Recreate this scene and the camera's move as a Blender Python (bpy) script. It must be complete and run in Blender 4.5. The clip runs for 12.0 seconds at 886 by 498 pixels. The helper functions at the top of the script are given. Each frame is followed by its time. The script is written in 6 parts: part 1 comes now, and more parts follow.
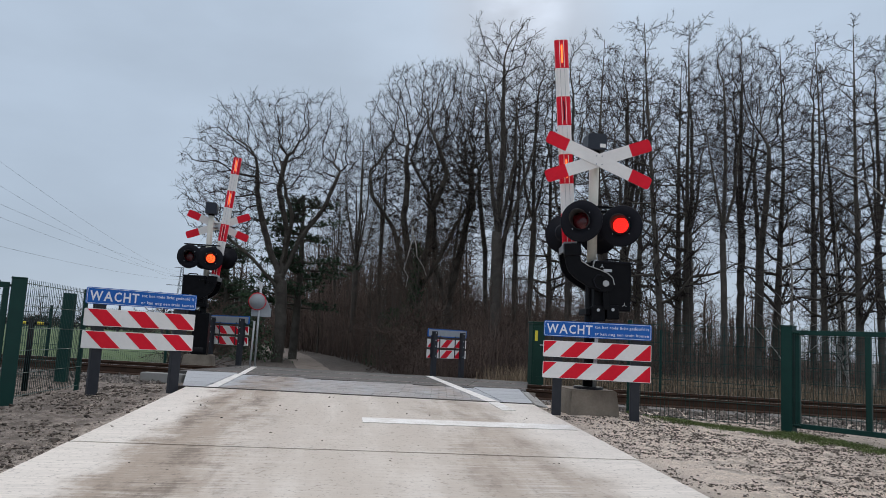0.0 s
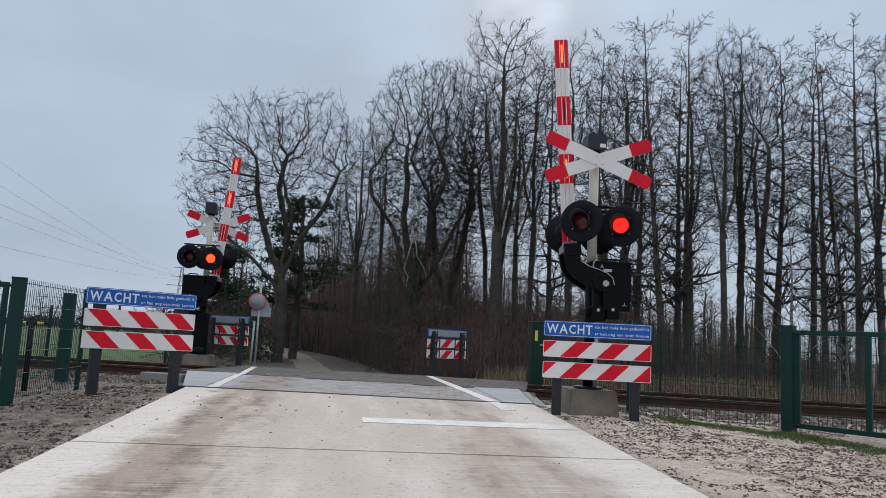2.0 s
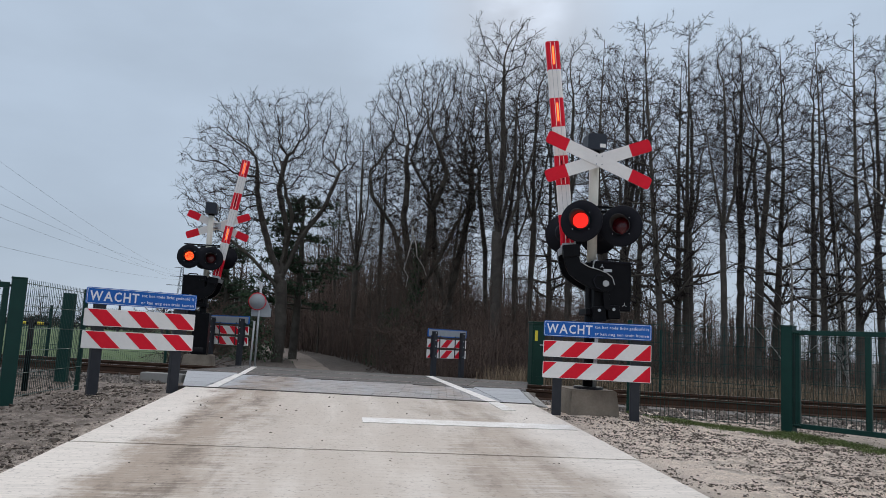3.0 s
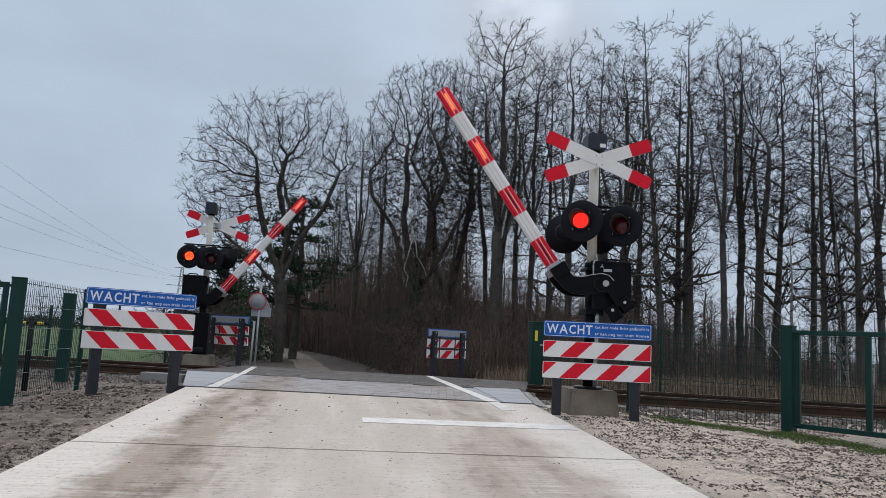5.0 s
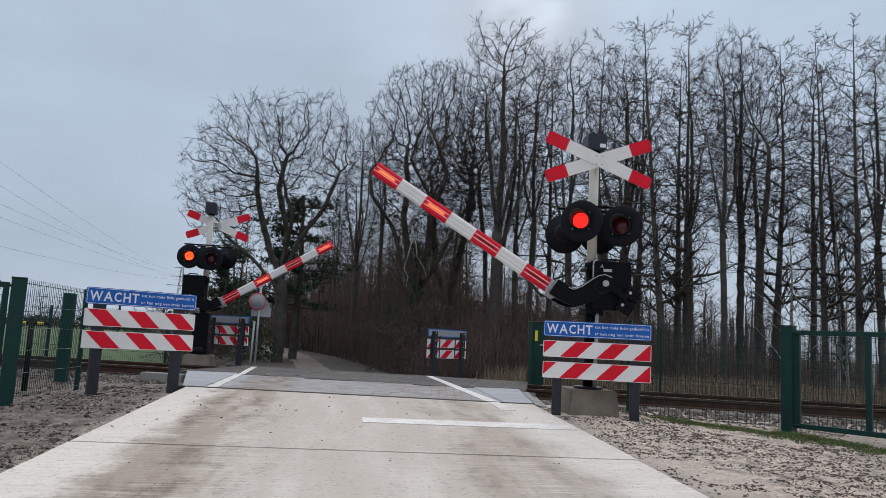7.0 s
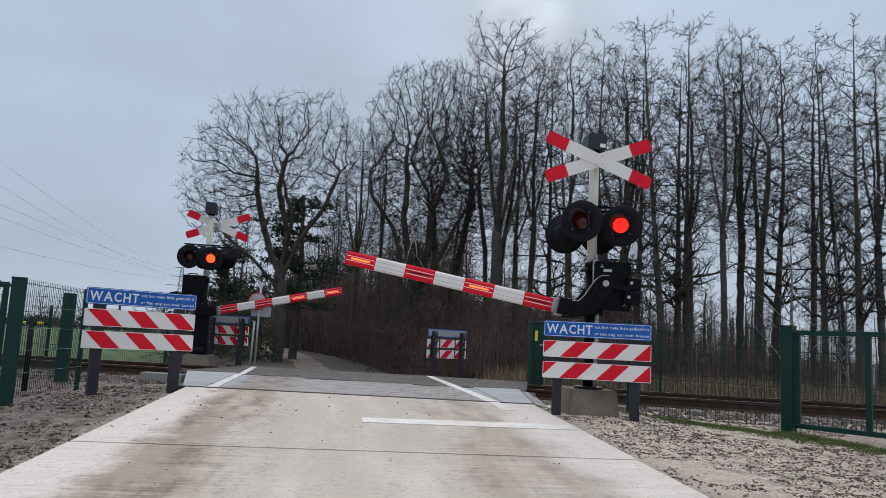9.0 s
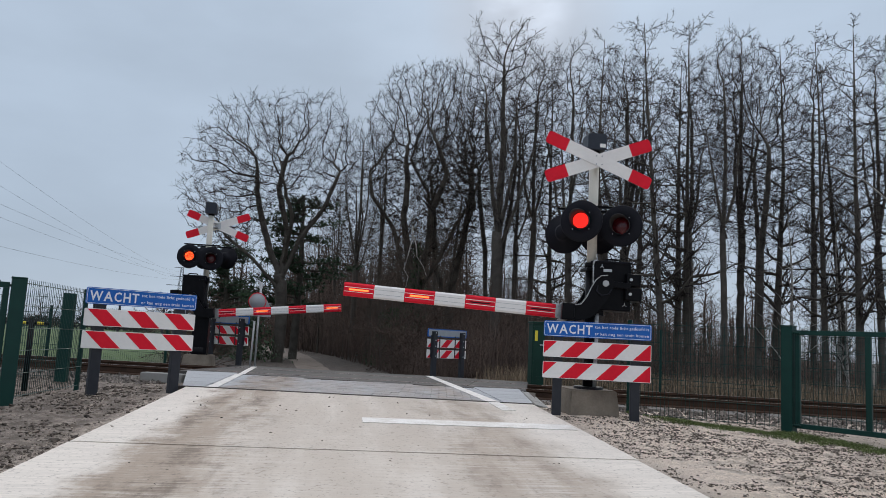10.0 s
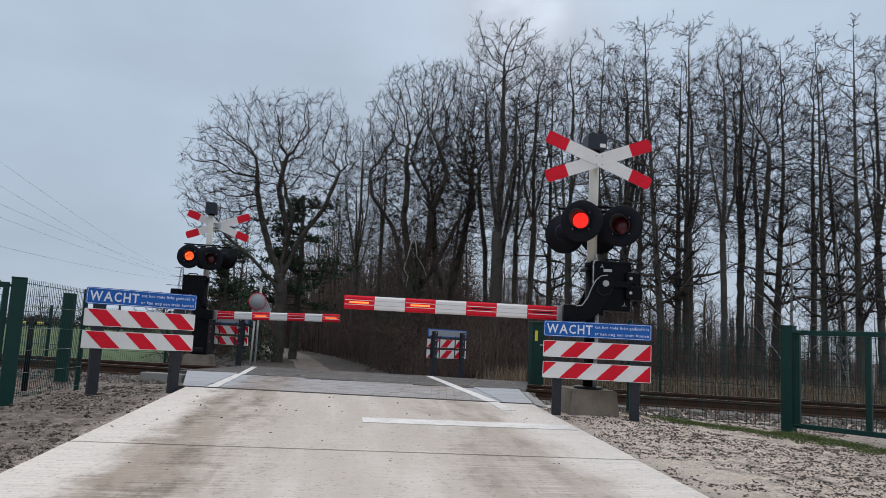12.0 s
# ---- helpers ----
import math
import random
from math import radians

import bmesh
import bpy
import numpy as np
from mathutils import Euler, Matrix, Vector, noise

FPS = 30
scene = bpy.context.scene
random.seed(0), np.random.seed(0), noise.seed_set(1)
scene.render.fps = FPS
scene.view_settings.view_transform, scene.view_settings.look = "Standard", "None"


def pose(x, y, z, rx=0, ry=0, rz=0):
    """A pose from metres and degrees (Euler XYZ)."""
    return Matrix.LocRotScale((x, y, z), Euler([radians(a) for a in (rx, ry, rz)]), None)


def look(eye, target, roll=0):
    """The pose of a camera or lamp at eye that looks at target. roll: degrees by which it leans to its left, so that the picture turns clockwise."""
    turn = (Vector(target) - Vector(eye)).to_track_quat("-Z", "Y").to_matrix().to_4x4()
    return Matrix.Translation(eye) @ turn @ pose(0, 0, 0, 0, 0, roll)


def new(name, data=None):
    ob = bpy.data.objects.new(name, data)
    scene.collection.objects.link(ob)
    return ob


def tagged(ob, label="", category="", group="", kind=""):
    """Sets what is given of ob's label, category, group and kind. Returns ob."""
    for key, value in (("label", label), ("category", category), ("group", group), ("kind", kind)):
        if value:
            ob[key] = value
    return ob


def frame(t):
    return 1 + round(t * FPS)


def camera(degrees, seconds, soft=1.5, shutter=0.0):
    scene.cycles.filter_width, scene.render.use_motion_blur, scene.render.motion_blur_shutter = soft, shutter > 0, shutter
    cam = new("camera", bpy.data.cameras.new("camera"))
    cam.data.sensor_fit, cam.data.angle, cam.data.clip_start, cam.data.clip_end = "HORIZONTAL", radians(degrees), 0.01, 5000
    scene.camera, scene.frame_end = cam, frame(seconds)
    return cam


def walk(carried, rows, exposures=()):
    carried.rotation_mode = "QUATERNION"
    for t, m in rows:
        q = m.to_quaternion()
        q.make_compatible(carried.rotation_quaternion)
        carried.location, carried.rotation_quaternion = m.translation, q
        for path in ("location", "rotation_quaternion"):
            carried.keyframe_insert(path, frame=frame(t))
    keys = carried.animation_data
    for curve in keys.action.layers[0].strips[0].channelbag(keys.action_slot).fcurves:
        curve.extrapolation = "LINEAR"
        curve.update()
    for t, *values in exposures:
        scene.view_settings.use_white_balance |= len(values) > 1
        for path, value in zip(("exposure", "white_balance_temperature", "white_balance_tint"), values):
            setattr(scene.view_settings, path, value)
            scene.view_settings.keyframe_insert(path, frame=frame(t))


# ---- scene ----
# camera: a phone held still at the height of a car's dashboard
cam = camera(61.0, 12.0, soft=0.6)
EYE = (0.0, 0.0, 0.71)
_yaw, _pitch = radians(7.0), radians(7.0)
AIM = (math.sin(_yaw) * math.cos(_pitch), math.cos(_yaw) * math.cos(_pitch), 0.71 + math.sin(_pitch))
walk(cam, [(0.0, look(EYE, AIM, 2.95)), (12.0, look(EYE, AIM, 2.95))], exposures=[(0.0, 0.0), (12.0, 0.0)])

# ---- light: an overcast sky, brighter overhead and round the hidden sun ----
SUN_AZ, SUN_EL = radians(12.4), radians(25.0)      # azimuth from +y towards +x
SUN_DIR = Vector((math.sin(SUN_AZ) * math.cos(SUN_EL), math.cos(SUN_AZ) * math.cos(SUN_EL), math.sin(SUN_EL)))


def make_world():
    world = bpy.data.worlds.new("overcast_sky")
    scene.world = world
    world.use_nodes = True
    nt = world.node_tree
    nt.nodes.clear()
    N, L = nt.nodes.new, nt.links.new
    out, bg = N("ShaderNodeOutputWorld"), N("ShaderNodeBackground")
    tc = N("ShaderNodeTexCoord")
    sky = N("ShaderNodeTexSky")
    sky.sky_type, sky.sun_disc = "NISHITA", False
    sky.sun_elevation, sky.sun_rotation = SUN_EL, SUN_AZ
    sky.air_density, sky.dust_density = 1.0, 0.6
    skys = N("ShaderNodeMix"); skys.data_type, skys.blend_type = "RGBA", "MULTIPLY"
    skys.inputs[0].default_value = 1.0
    skys.inputs[7].default_value = (0.05, 0.05, 0.05, 1)
    L(sky.outputs[0], skys.inputs[6])
    # cloud layer: grey-blue, brighter upwards (overcast), soft billows
    sep = N("ShaderNodeSeparateXYZ"); L(tc.outputs["Generated"], sep.inputs[0])
    cube = N("ShaderNodeMath"); cube.operation = "POWER"; cube.inputs[1].default_value = 4.0; cube.use_clamp = True
    L(sep.outputs[2], cube.inputs[0])
    up = N("ShaderNodeMapRange"); up.inputs[1].default_value, up.inputs[2].default_value = 0.0, 1.0
    up.inputs[3].default_value, up.inputs[4].default_value = 1.0, 4.5
    L(cube.outputs[0], up.inputs[0])
    noise_a = N("ShaderNodeTexNoise"); noise_a.inputs["Scale"].default_value = 2.6
    noise_a.inputs["Detail"].default_value = 5.0; noise_a.inputs["Roughness"].default_value = 0.5
    mp = N("ShaderNodeMapping"); mp.inputs["Scale"].default_value = (1, 1, 2.4)
    mp.inputs["Location"].default_value = (0.3, 0.1, 0.0)
    L(tc.outputs["Generated"], mp.inputs[0]); L(mp.outputs[0], noise_a.inputs[0])
    nr = N("ShaderNodeMapRange"); nr.inputs[1].default_value, nr.inputs[2].default_value = 0.3, 0.75
    nr.inputs[3].default_value, nr.inputs[4].default_value = 0.87, 1.12
    L(noise_a.outputs[0], nr.inputs[0])
    mul = N("ShaderNodeMath"); mul.operation = "MULTIPLY"; L(up.outputs[0], mul.inputs[0]); L(nr.outputs[0], mul.inputs[1])
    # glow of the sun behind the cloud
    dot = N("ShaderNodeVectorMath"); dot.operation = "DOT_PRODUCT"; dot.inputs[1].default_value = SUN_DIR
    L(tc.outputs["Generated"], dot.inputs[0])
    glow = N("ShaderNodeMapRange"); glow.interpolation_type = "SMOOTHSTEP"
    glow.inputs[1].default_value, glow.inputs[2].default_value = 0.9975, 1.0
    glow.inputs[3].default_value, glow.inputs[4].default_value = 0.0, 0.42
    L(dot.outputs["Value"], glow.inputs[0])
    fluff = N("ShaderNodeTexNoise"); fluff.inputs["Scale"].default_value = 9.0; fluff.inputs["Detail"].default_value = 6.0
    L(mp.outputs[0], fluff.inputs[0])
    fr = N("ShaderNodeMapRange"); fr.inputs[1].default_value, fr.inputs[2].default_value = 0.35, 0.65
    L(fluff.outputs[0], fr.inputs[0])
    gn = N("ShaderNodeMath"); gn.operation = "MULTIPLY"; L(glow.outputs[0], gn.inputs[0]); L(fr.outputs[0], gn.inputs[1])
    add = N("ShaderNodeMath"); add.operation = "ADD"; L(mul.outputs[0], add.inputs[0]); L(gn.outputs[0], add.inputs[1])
    tint = N("ShaderNodeMix"); tint.data_type = "RGBA"
    tint.inputs[6].default_value = (0.466, 0.562, 0.690, 1); tint.inputs[7].default_value = (0.475, 0.492, 0.545, 1)
    tr = N("ShaderNodeMapRange"); tr.inputs[1].default_value, tr.inputs[2].default_value = 0.992, 1.0
    tr.inputs[4].default_value = 0.5
    L(dot.outputs["Value"], tr.inputs[0])
    high = N("ShaderNodeMapRange"); high.inputs[1].default_value, high.inputs[2].default_value = 0.5, 0.8
    L(sep.outputs[2], high.inputs[0])
    whiter = N("ShaderNodeMath"); whiter.operation = "MAXIMUM"
    L(tr.outputs[0], whiter.inputs[0]); L(high.outputs[0], whiter.inputs[1]); L(whiter.outputs[0], tint.inputs[0])
    cloud = N("ShaderNodeVectorMath"); cloud.operation = "SCALE"
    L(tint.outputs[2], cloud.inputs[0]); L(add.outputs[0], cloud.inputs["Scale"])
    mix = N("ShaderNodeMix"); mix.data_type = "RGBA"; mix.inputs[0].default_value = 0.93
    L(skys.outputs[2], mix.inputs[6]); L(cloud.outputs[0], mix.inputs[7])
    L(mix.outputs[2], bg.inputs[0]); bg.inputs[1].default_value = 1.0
    L(bg.outputs[0], out.inputs[0])
    lamp = bpy.data.lights.new("sun", "SUN")
    lamp.energy, lamp.angle, lamp.color = 1.1, radians(30), (1.0, 0.96, 0.9)
    ob = new("sun", lamp)
    ob.matrix_world = look(SUN_DIR * 50, (0, 0, 0))


make_world()


# ---- materials ----
def mat(name, a, b=None, scale=8.0, rough=0.7, metal=0.0, bump=0.0, bscale=None, fine=0.25, coat=0.0, emit=None, power=0.0, island=0.0, spec=0.25, per_object=0.0):
    """Two colours mixed by noise at two scales, with bump; island/per_object: brightness spread between pieces."""
    m = bpy.data.materials.new(name)
    m.use_nodes = True
    nt = m.node_tree
    N, L = nt.nodes.new, nt.links.new
    bs = nt.nodes["Principled BSDF"]
    bs.inputs["Roughness"].default_value, bs.inputs["Metallic"].default_value = rough, metal
    bs.inputs["Specular IOR Level"].default_value = spec
    bs.inputs["Coat Weight"].default_value = coat
    b = b or tuple(c * 0.8 for c in a)
    tc = N("ShaderNodeTexCoord")
    n1, n2 = N("ShaderNodeTexNoise"), N("ShaderNodeTexNoise")
    n1.inputs["Scale"].default_value, n1.inputs["Detail"].default_value = scale, 4.0
    n2.inputs["Scale"].default_value, n2.inputs["Detail"].default_value = scale * 9, 3.0
    L(tc.outputs["Object"], n1.inputs[0]); L(tc.outputs["Object"], n2.inputs[0])
    mx = N("ShaderNodeMix"); mx.data_type = "FLOAT"; mx.inputs[0].default_value = fine
    L(n1.outputs[0], mx.inputs[2]); L(n2.outputs[0], mx.inputs[3])
    mr = N("ShaderNodeMapRange"); mr.inputs[1].default_value, mr.inputs[2].default_value = 0.3, 0.7
    L(mx.outputs[0], mr.inputs[0])
    col = N("ShaderNodeMix"); col.data_type = "RGBA"
    col.inputs[6].default_value, col.inputs[7].default_value = (*a, 1), (*b, 1)
    L(mr.outputs[0], col.inputs[0])
    last = col.outputs[2]
    if island or per_object:
        if island:
            src = N("ShaderNodeNewGeometry").outputs["Random Per Island"]
        else:
            src = N("ShaderNodeObjectInfo").outputs["Random"]
        vr = N("ShaderNodeMapRange"); k = island or per_object
        vr.inputs[3].default_value, vr.inputs[4].default_value = 1 - k, 1 + k
        L(src, vr.inputs[0])
        sc = N("ShaderNodeVectorMath"); sc.operation = "SCALE"
        L(last, sc.inputs[0]); L(vr.outputs[0], sc.inputs["Scale"])
        last = sc.outputs[0]
    L(last, bs.inputs["Base Color"])
    rr = N("ShaderNodeMapRange"); rr.inputs[3].default_value, rr.inputs[4].default_value = max(0.02, rough - 0.08), min(1, rough + 0.1)
    L(n2.outputs[0], rr.inputs[0]); L(rr.outputs[0], bs.inputs["Roughness"])
    if bump:
        bp = N("ShaderNodeBump"); bp.inputs["Strength"].default_value = 0.6; bp.inputs["Distance"].default_value = bump
        n3 = N("ShaderNodeTexNoise"); n3.inputs["Scale"].default_value = bscale or scale * 5; n3.inputs["Detail"].default_value = 5
        L(tc.outputs["Object"], n3.inputs[0]); L(n3.outputs[0], bp.inputs["Height"]); L(bp.outputs[0], bs.inputs["Normal"])
    if emit:
        bs.inputs["Emission Color"].default_value = (*emit, 1)
        bs.inputs["Emission Strength"].default_value = power
    return m


M_WHITE = mat("white_reflective_sheet", (0.82, 0.79, 0.76), (0.73, 0.70, 0.67), 3, 0.45, fine=0.4)
M_RED = mat("red_reflective_sheet", (0.74, 0.013, 0.032), (0.64, 0.011, 0.027), 3, 0.4, fine=0.4, spec=0.15)
M_BLUE = mat("blue_sign_sheet", (0.012, 0.12, 0.46), (0.01, 0.10, 0.38), 3, 0.4)
M_TEXT = mat("white_lettering", (0.75, 0.78, 0.82), (0.68, 0.7, 0.75), 4, 0.45)
M_SIGNBACK = mat("grey_aluminium_sign_back", (0.36, 0.38, 0.39), (0.29, 0.31, 0.32), 6, 0.55)
M_POSTBLACK = mat("black_plastic_post", (0.022, 0.024, 0.03), (0.035, 0.036, 0.042), 9, 0.55, bump=0.002)
M_BLACK = mat("black_painted_metal", (0.0035, 0.0036, 0.0044), (0.007, 0.007, 0.0085), 9, 0.34, spec=0.09)
M_HOOD = mat("dark_grey_hood", (0.035, 0.033, 0.034), (0.025, 0.024, 0.025), 9, 0.5)
M_EDGE = mat("dark_brown_edge", (0.045, 0.038, 0.034), (0.08, 0.066, 0.056), 6, 0.8)
M_BELL = mat("dark_bluegrey_box", (0.030, 0.036, 0.048), (0.022, 0.026, 0.036), 6, 0.4)
M_BLACKMATT = mat("matt_black_backplate", (0.006, 0.0065, 0.010), (0.010, 0.010, 0.014), 9, 0.6, spec=0.15)
M_MAST = mat("cream_painted_mast", (0.64, 0.61, 0.53), (0.54, 0.51, 0.44), 5, 0.45, bump=0.001)
M_GALV = mat("galvanised_steel", (0.42, 0.43, 0.44), (0.55, 0.56, 0.57), 14, 0.42, 0.75)
M_GALVDULL = mat("dull_grey_steel", (0.36, 0.37, 0.37), (0.46, 0.46, 0.46), 14, 0.55, 0.4)
M_GREEN = mat("green_coated_steel", (0.004, 0.032, 0.026), (0.006, 0.042, 0.033), 6, 0.45)
M_WIRE = mat("dark_green_wire", (0.006, 0.030, 0.026), (0.010, 0.042, 0.034), 10, 0.5)
M_CABINET = mat("green_cabinet_paint", (0.004, 0.030, 0.020), (0.006, 0.038, 0.025), 4, 0.5)
M_YELLOW = mat("yellow_label", (0.75, 0.62, 0.06), (0.65, 0.52, 0.05), 9, 0.5)
M_CONCBLOCK = mat("weathered_concrete_block", (0.25, 0.21, 0.165), (0.13, 0.108, 0.085), 4, 0.9, bump=0.004, bscale=40)
M_CONCLIGHT = mat("pale_concrete_kerb", (0.31, 0.30, 0.28), (0.23, 0.22, 0.20), 6, 0.85, bump=0.003, bscale=50)
M_RAIL = mat("rusty_rail_steel", (0.085, 0.045, 0.028), (0.045, 0.028, 0.02), 7, 0.75, 0.2, bump=0.002)
M_RAILTOP = mat("worn_rail_head", (0.20, 0.15, 0.12), (0.12, 0.085, 0.065), 9, 0.4, 0.7)
M_SLEEPER = mat("grey_sleeper", (0.20, 0.18, 0.16), (0.13, 0.12, 0.11), 8, 0.9, bump=0.004)
M_STONE = mat("ballast_stone", (0.21, 0.18, 0.155), (0.09, 0.076, 0.065), 25, 0.9, island=0.6)
M_CLOD = mat("dark_earth_clod", (0.150, 0.120, 0.097), (0.070, 0.056, 0.045), 20, 0.95, bump=0.006, bscale=120, island=0.55)
M_PEBBLE = mat("pale_pebble", (0.46, 0.39, 0.32), (0.32, 0.27, 0.22), 30, 0.9, island=0.35)
M_PAINT = mat("white_road_paint", (0.80, 0.775, 0.74), (0.48, 0.43, 0.37), 6, 0.6, fine=0.5, bump=0.002, bscale=60)
M_RUBBER = mat("dark_crossing_panel", (0.050, 0.048, 0.047), (0.112, 0.098, 0.086), 1.6, 0.75, bump=0.003, bscale=90)
M_BARK = mat("dark_oak_bark", (0.050, 0.043, 0.037), (0.105, 0.094, 0.080), 3.0, 0.95, bump=0.03, bscale=14, spec=0.05)
M_BARKGREY = mat("grey_alder_bark", (0.058, 0.051, 0.045), (0.115, 0.103, 0.090), 3.0, 0.95, bump=0.02, bscale=16, spec=0.05)
M_BARKBIRCH = mat("pale_birch_bark", (0.46, 0.435, 0.40), (0.12, 0.11, 0.10), 3.5, 0.9, bump=0.01, fine=0.5)
M_TWIG = mat("brown_twig", (0.027, 0.023, 0.022), (0.046, 0.039, 0.036), 2.0, 0.95, spec=0.05)
M_TWIGBROWN = mat("russet_twig", (0.095, 0.071, 0.056), (0.062, 0.049, 0.040), 2.0, 0.95, spec=0.05)
M_NEEDLE = mat("dark_pine_needles", (0.020, 0.038, 0.020), (0.035, 0.058, 0.030), 4.0, 0.8, island=0.4)
M_IVY = mat("dark_ivy_leaf", (0.018, 0.036, 0.016), (0.036, 0.060, 0.026), 4.0, 0.6, island=0.4)
M_REED = mat("dry_straw_grass", (0.25, 0.185, 0.12), (0.16, 0.118, 0.08), 3.0, 0.95, island=0.45)
M_GRASS = mat("green_grass_blade", (0.085, 0.118, 0.040), (0.135, 0.158, 0.062), 3.0, 0.85, island=0.45, spec=0.1)
M_BRUSH = mat("leafless_brush", (0.098, 0.070, 0.056), (0.056, 0.043, 0.037), 1.5, 0.95, island=0.35, spec=0.05)
M_LEDLIT = mat("lit_red_led", (0.6, 0.02, 0.01), (0.5, 0.02, 0.01), 30, 0.4, emit=(1.0, 0.014, 0.009), power=4.2)
M_LEDBASE = mat("red_led_board", (0.4, 0.01, 0.01), (0.3, 0.01, 0.01), 30, 0.4, emit=(1.0, 0.006, 0.005), power=0.55)
M_LEDLITFAR = mat("lit_orange_red_led", (0.6, 0.03, 0.01), (0.5, 0.02, 0.01), 30, 0.4, emit=(1.0, 0.10, 0.02), power=4.0)
M_LENSOFF = mat("dark_red_lens", (0.10, 0.006, 0.010), (0.05, 0.004, 0.006), 30, 0.25, coat=0.5)
M_STRIPLIT = mat("lit_barrier_strip", (0.6, 0.03, 0.01), (0.5, 0.02, 0.01), 30, 0.4, emit=(1.0, 0.13, 0.03), power=3.0)
M_CABLE = mat("dark_power_cable", (0.10, 0.11, 0.12), (0.08, 0.09, 0.10), 1.0, 0.7)


# ---- helpers of the build ----
def part(name, bm, material, parent, label="", at=None):
    """Links a bmesh as one mesh object under a thing or a part."""
    me = bpy.data.meshes.new(name)
    bm.normal_update()
    bm.to_mesh(me)
    bm.free()
    for m in (material if isinstance(material, (list, tuple)) else [material]):
        me.materials.append(m)
    ob = new(name, me)
    if parent is not None:
        ob.parent = parent
    if at is not None:
        ob.matrix_basis = at
    if label:
        ob["label"] = label
    return ob


def shared(name, me, parent, at):
    ob = new(name, me)
    ob.parent, ob.matrix_basis = parent, at
    return ob


def thing(name, at, label, category, group="", kind=""):
    ob = new(name)
    ob.empty_display_size = 0.2
    ob.matrix_basis = at
    return tagged(ob, label, category, group, kind)


def box(bm, lo, hi, bevel=0.0, m=None, mi=0):
    """A box from corner to corner, its edges bevelled."""
    lo, hi = Vector(lo), Vector(hi)
    mat4 = Matrix.Translation((lo + hi) / 2) @ Matrix.Diagonal((*(hi - lo), 1))
    r = bmesh.ops.create_cube(bm, size=1, matrix=(m @ mat4) if m else mat4)
    faces = {f for v in r["verts"] for f in v.link_faces}
    for f in faces:
        f.material_index = mi
    if bevel:
        edges = list({e for v in r["verts"] for e in v.link_edges})
        made = bmesh.ops.bevel(bm, geom=edges, offset=bevel, segments=2, affect="EDGES", profile=0.6)
        for f in made["faces"]:
            f.material_index = mi
            f.smooth = False
    return bm


def rod(bm, a, b, r0, r1=None, n=12, caps=True):
    """A round bar from a to b."""
    a, b = Vector(a), Vector(b)
    r1 = r0 if r1 is None else r1
    turn = (b - a).to_track_quat("Z", "Y").to_matrix().to_4x4()
    rings = []
    for p, r in ((a, r0), (b, r1)):
        rings.append([bm.verts.new(p + turn @ Vector((r * math.cos(2 * math.pi * i / n), r * math.sin(2 * math.pi * i / n), 0))) for i in range(n)])
    for i in range(n):
        f = bm.faces.new((rings[0][i], rings[0][(i + 1) % n], rings[1][(i + 1) % n], rings[1][i]))
        f.smooth = n > 6
    if caps:
        bm.faces.new(rings[0][::-1])
        bm.faces.new(rings[1])
    return bm


def tube_path(bm, pts, r, n=8):
    """A bent pipe through the points."""
    for a, b in zip(pts, pts[1:]):
        rod(bm, a, b, r, r, n)
    return bm


def prism(bm, outline, y0, y1, bevel=0.0):
    """An outline in x, z, drawn out from y0 to y1."""
    front = [bm.verts.new((x, y0, z)) for x, z in outline]
    back = [bm.verts.new((x, y1, z)) for x, z in outline]
    faces = [bm.faces.new(front), bm.faces.new(back[::-1])]
    n = len(outline)
    for i in range(n):
        faces.append(bm.faces.new((front[i], back[i], back[(i + 1) % n], front[(i + 1) % n])))
    bmesh.ops.recalc_face_normals(bm, faces=faces)
    if bevel:
        edges = list({e for f in faces[:2] for e in f.edges})
        bmesh.ops.bevel(bm, geom=edges, offset=bevel, segments=2, affect="EDGES", profile=0.6)
    return bm


def rounded(w, h, r, n=4):
    """Outline of a rounded plate round the origin."""
    pts = []
    for cx, cz, a0 in ((w / 2 - r, h / 2 - r, 0), (-w / 2 + r, h / 2 - r, 90), (-w / 2 + r, -h / 2 + r, 180), (w / 2 - r, -h / 2 + r, 270)):
        for i in range(n + 1):
            a = radians(a0 + 90 * i / n)
            pts.append((cx + r * math.cos(a), cz + r * math.sin(a)))
    return pts


def lathe(bm, profile, n=28, axis_m=None):
    """A turned shape about local y: (radius, y) pairs."""
    rings = []
    for r, y in profile:
        rings.append([bm.verts.new((r * math.cos(2 * math.pi * i / n), y, r * math.sin(2 * math.pi * i / n))) for i in range(n)])
    for a, b in zip(rings, rings[1:]):
        for i in range(n):
            f = bm.faces.new((a[i], a[(i + 1) % n], b[(i + 1) % n], b[i]))
            f.smooth = True
    if axis_m is not None:
        bmesh.ops.transform(bm, matrix=axis_m, verts=bm.verts[:])
    bmesh.ops.recalc_face_normals(bm, faces=bm.faces[:])
    return bm


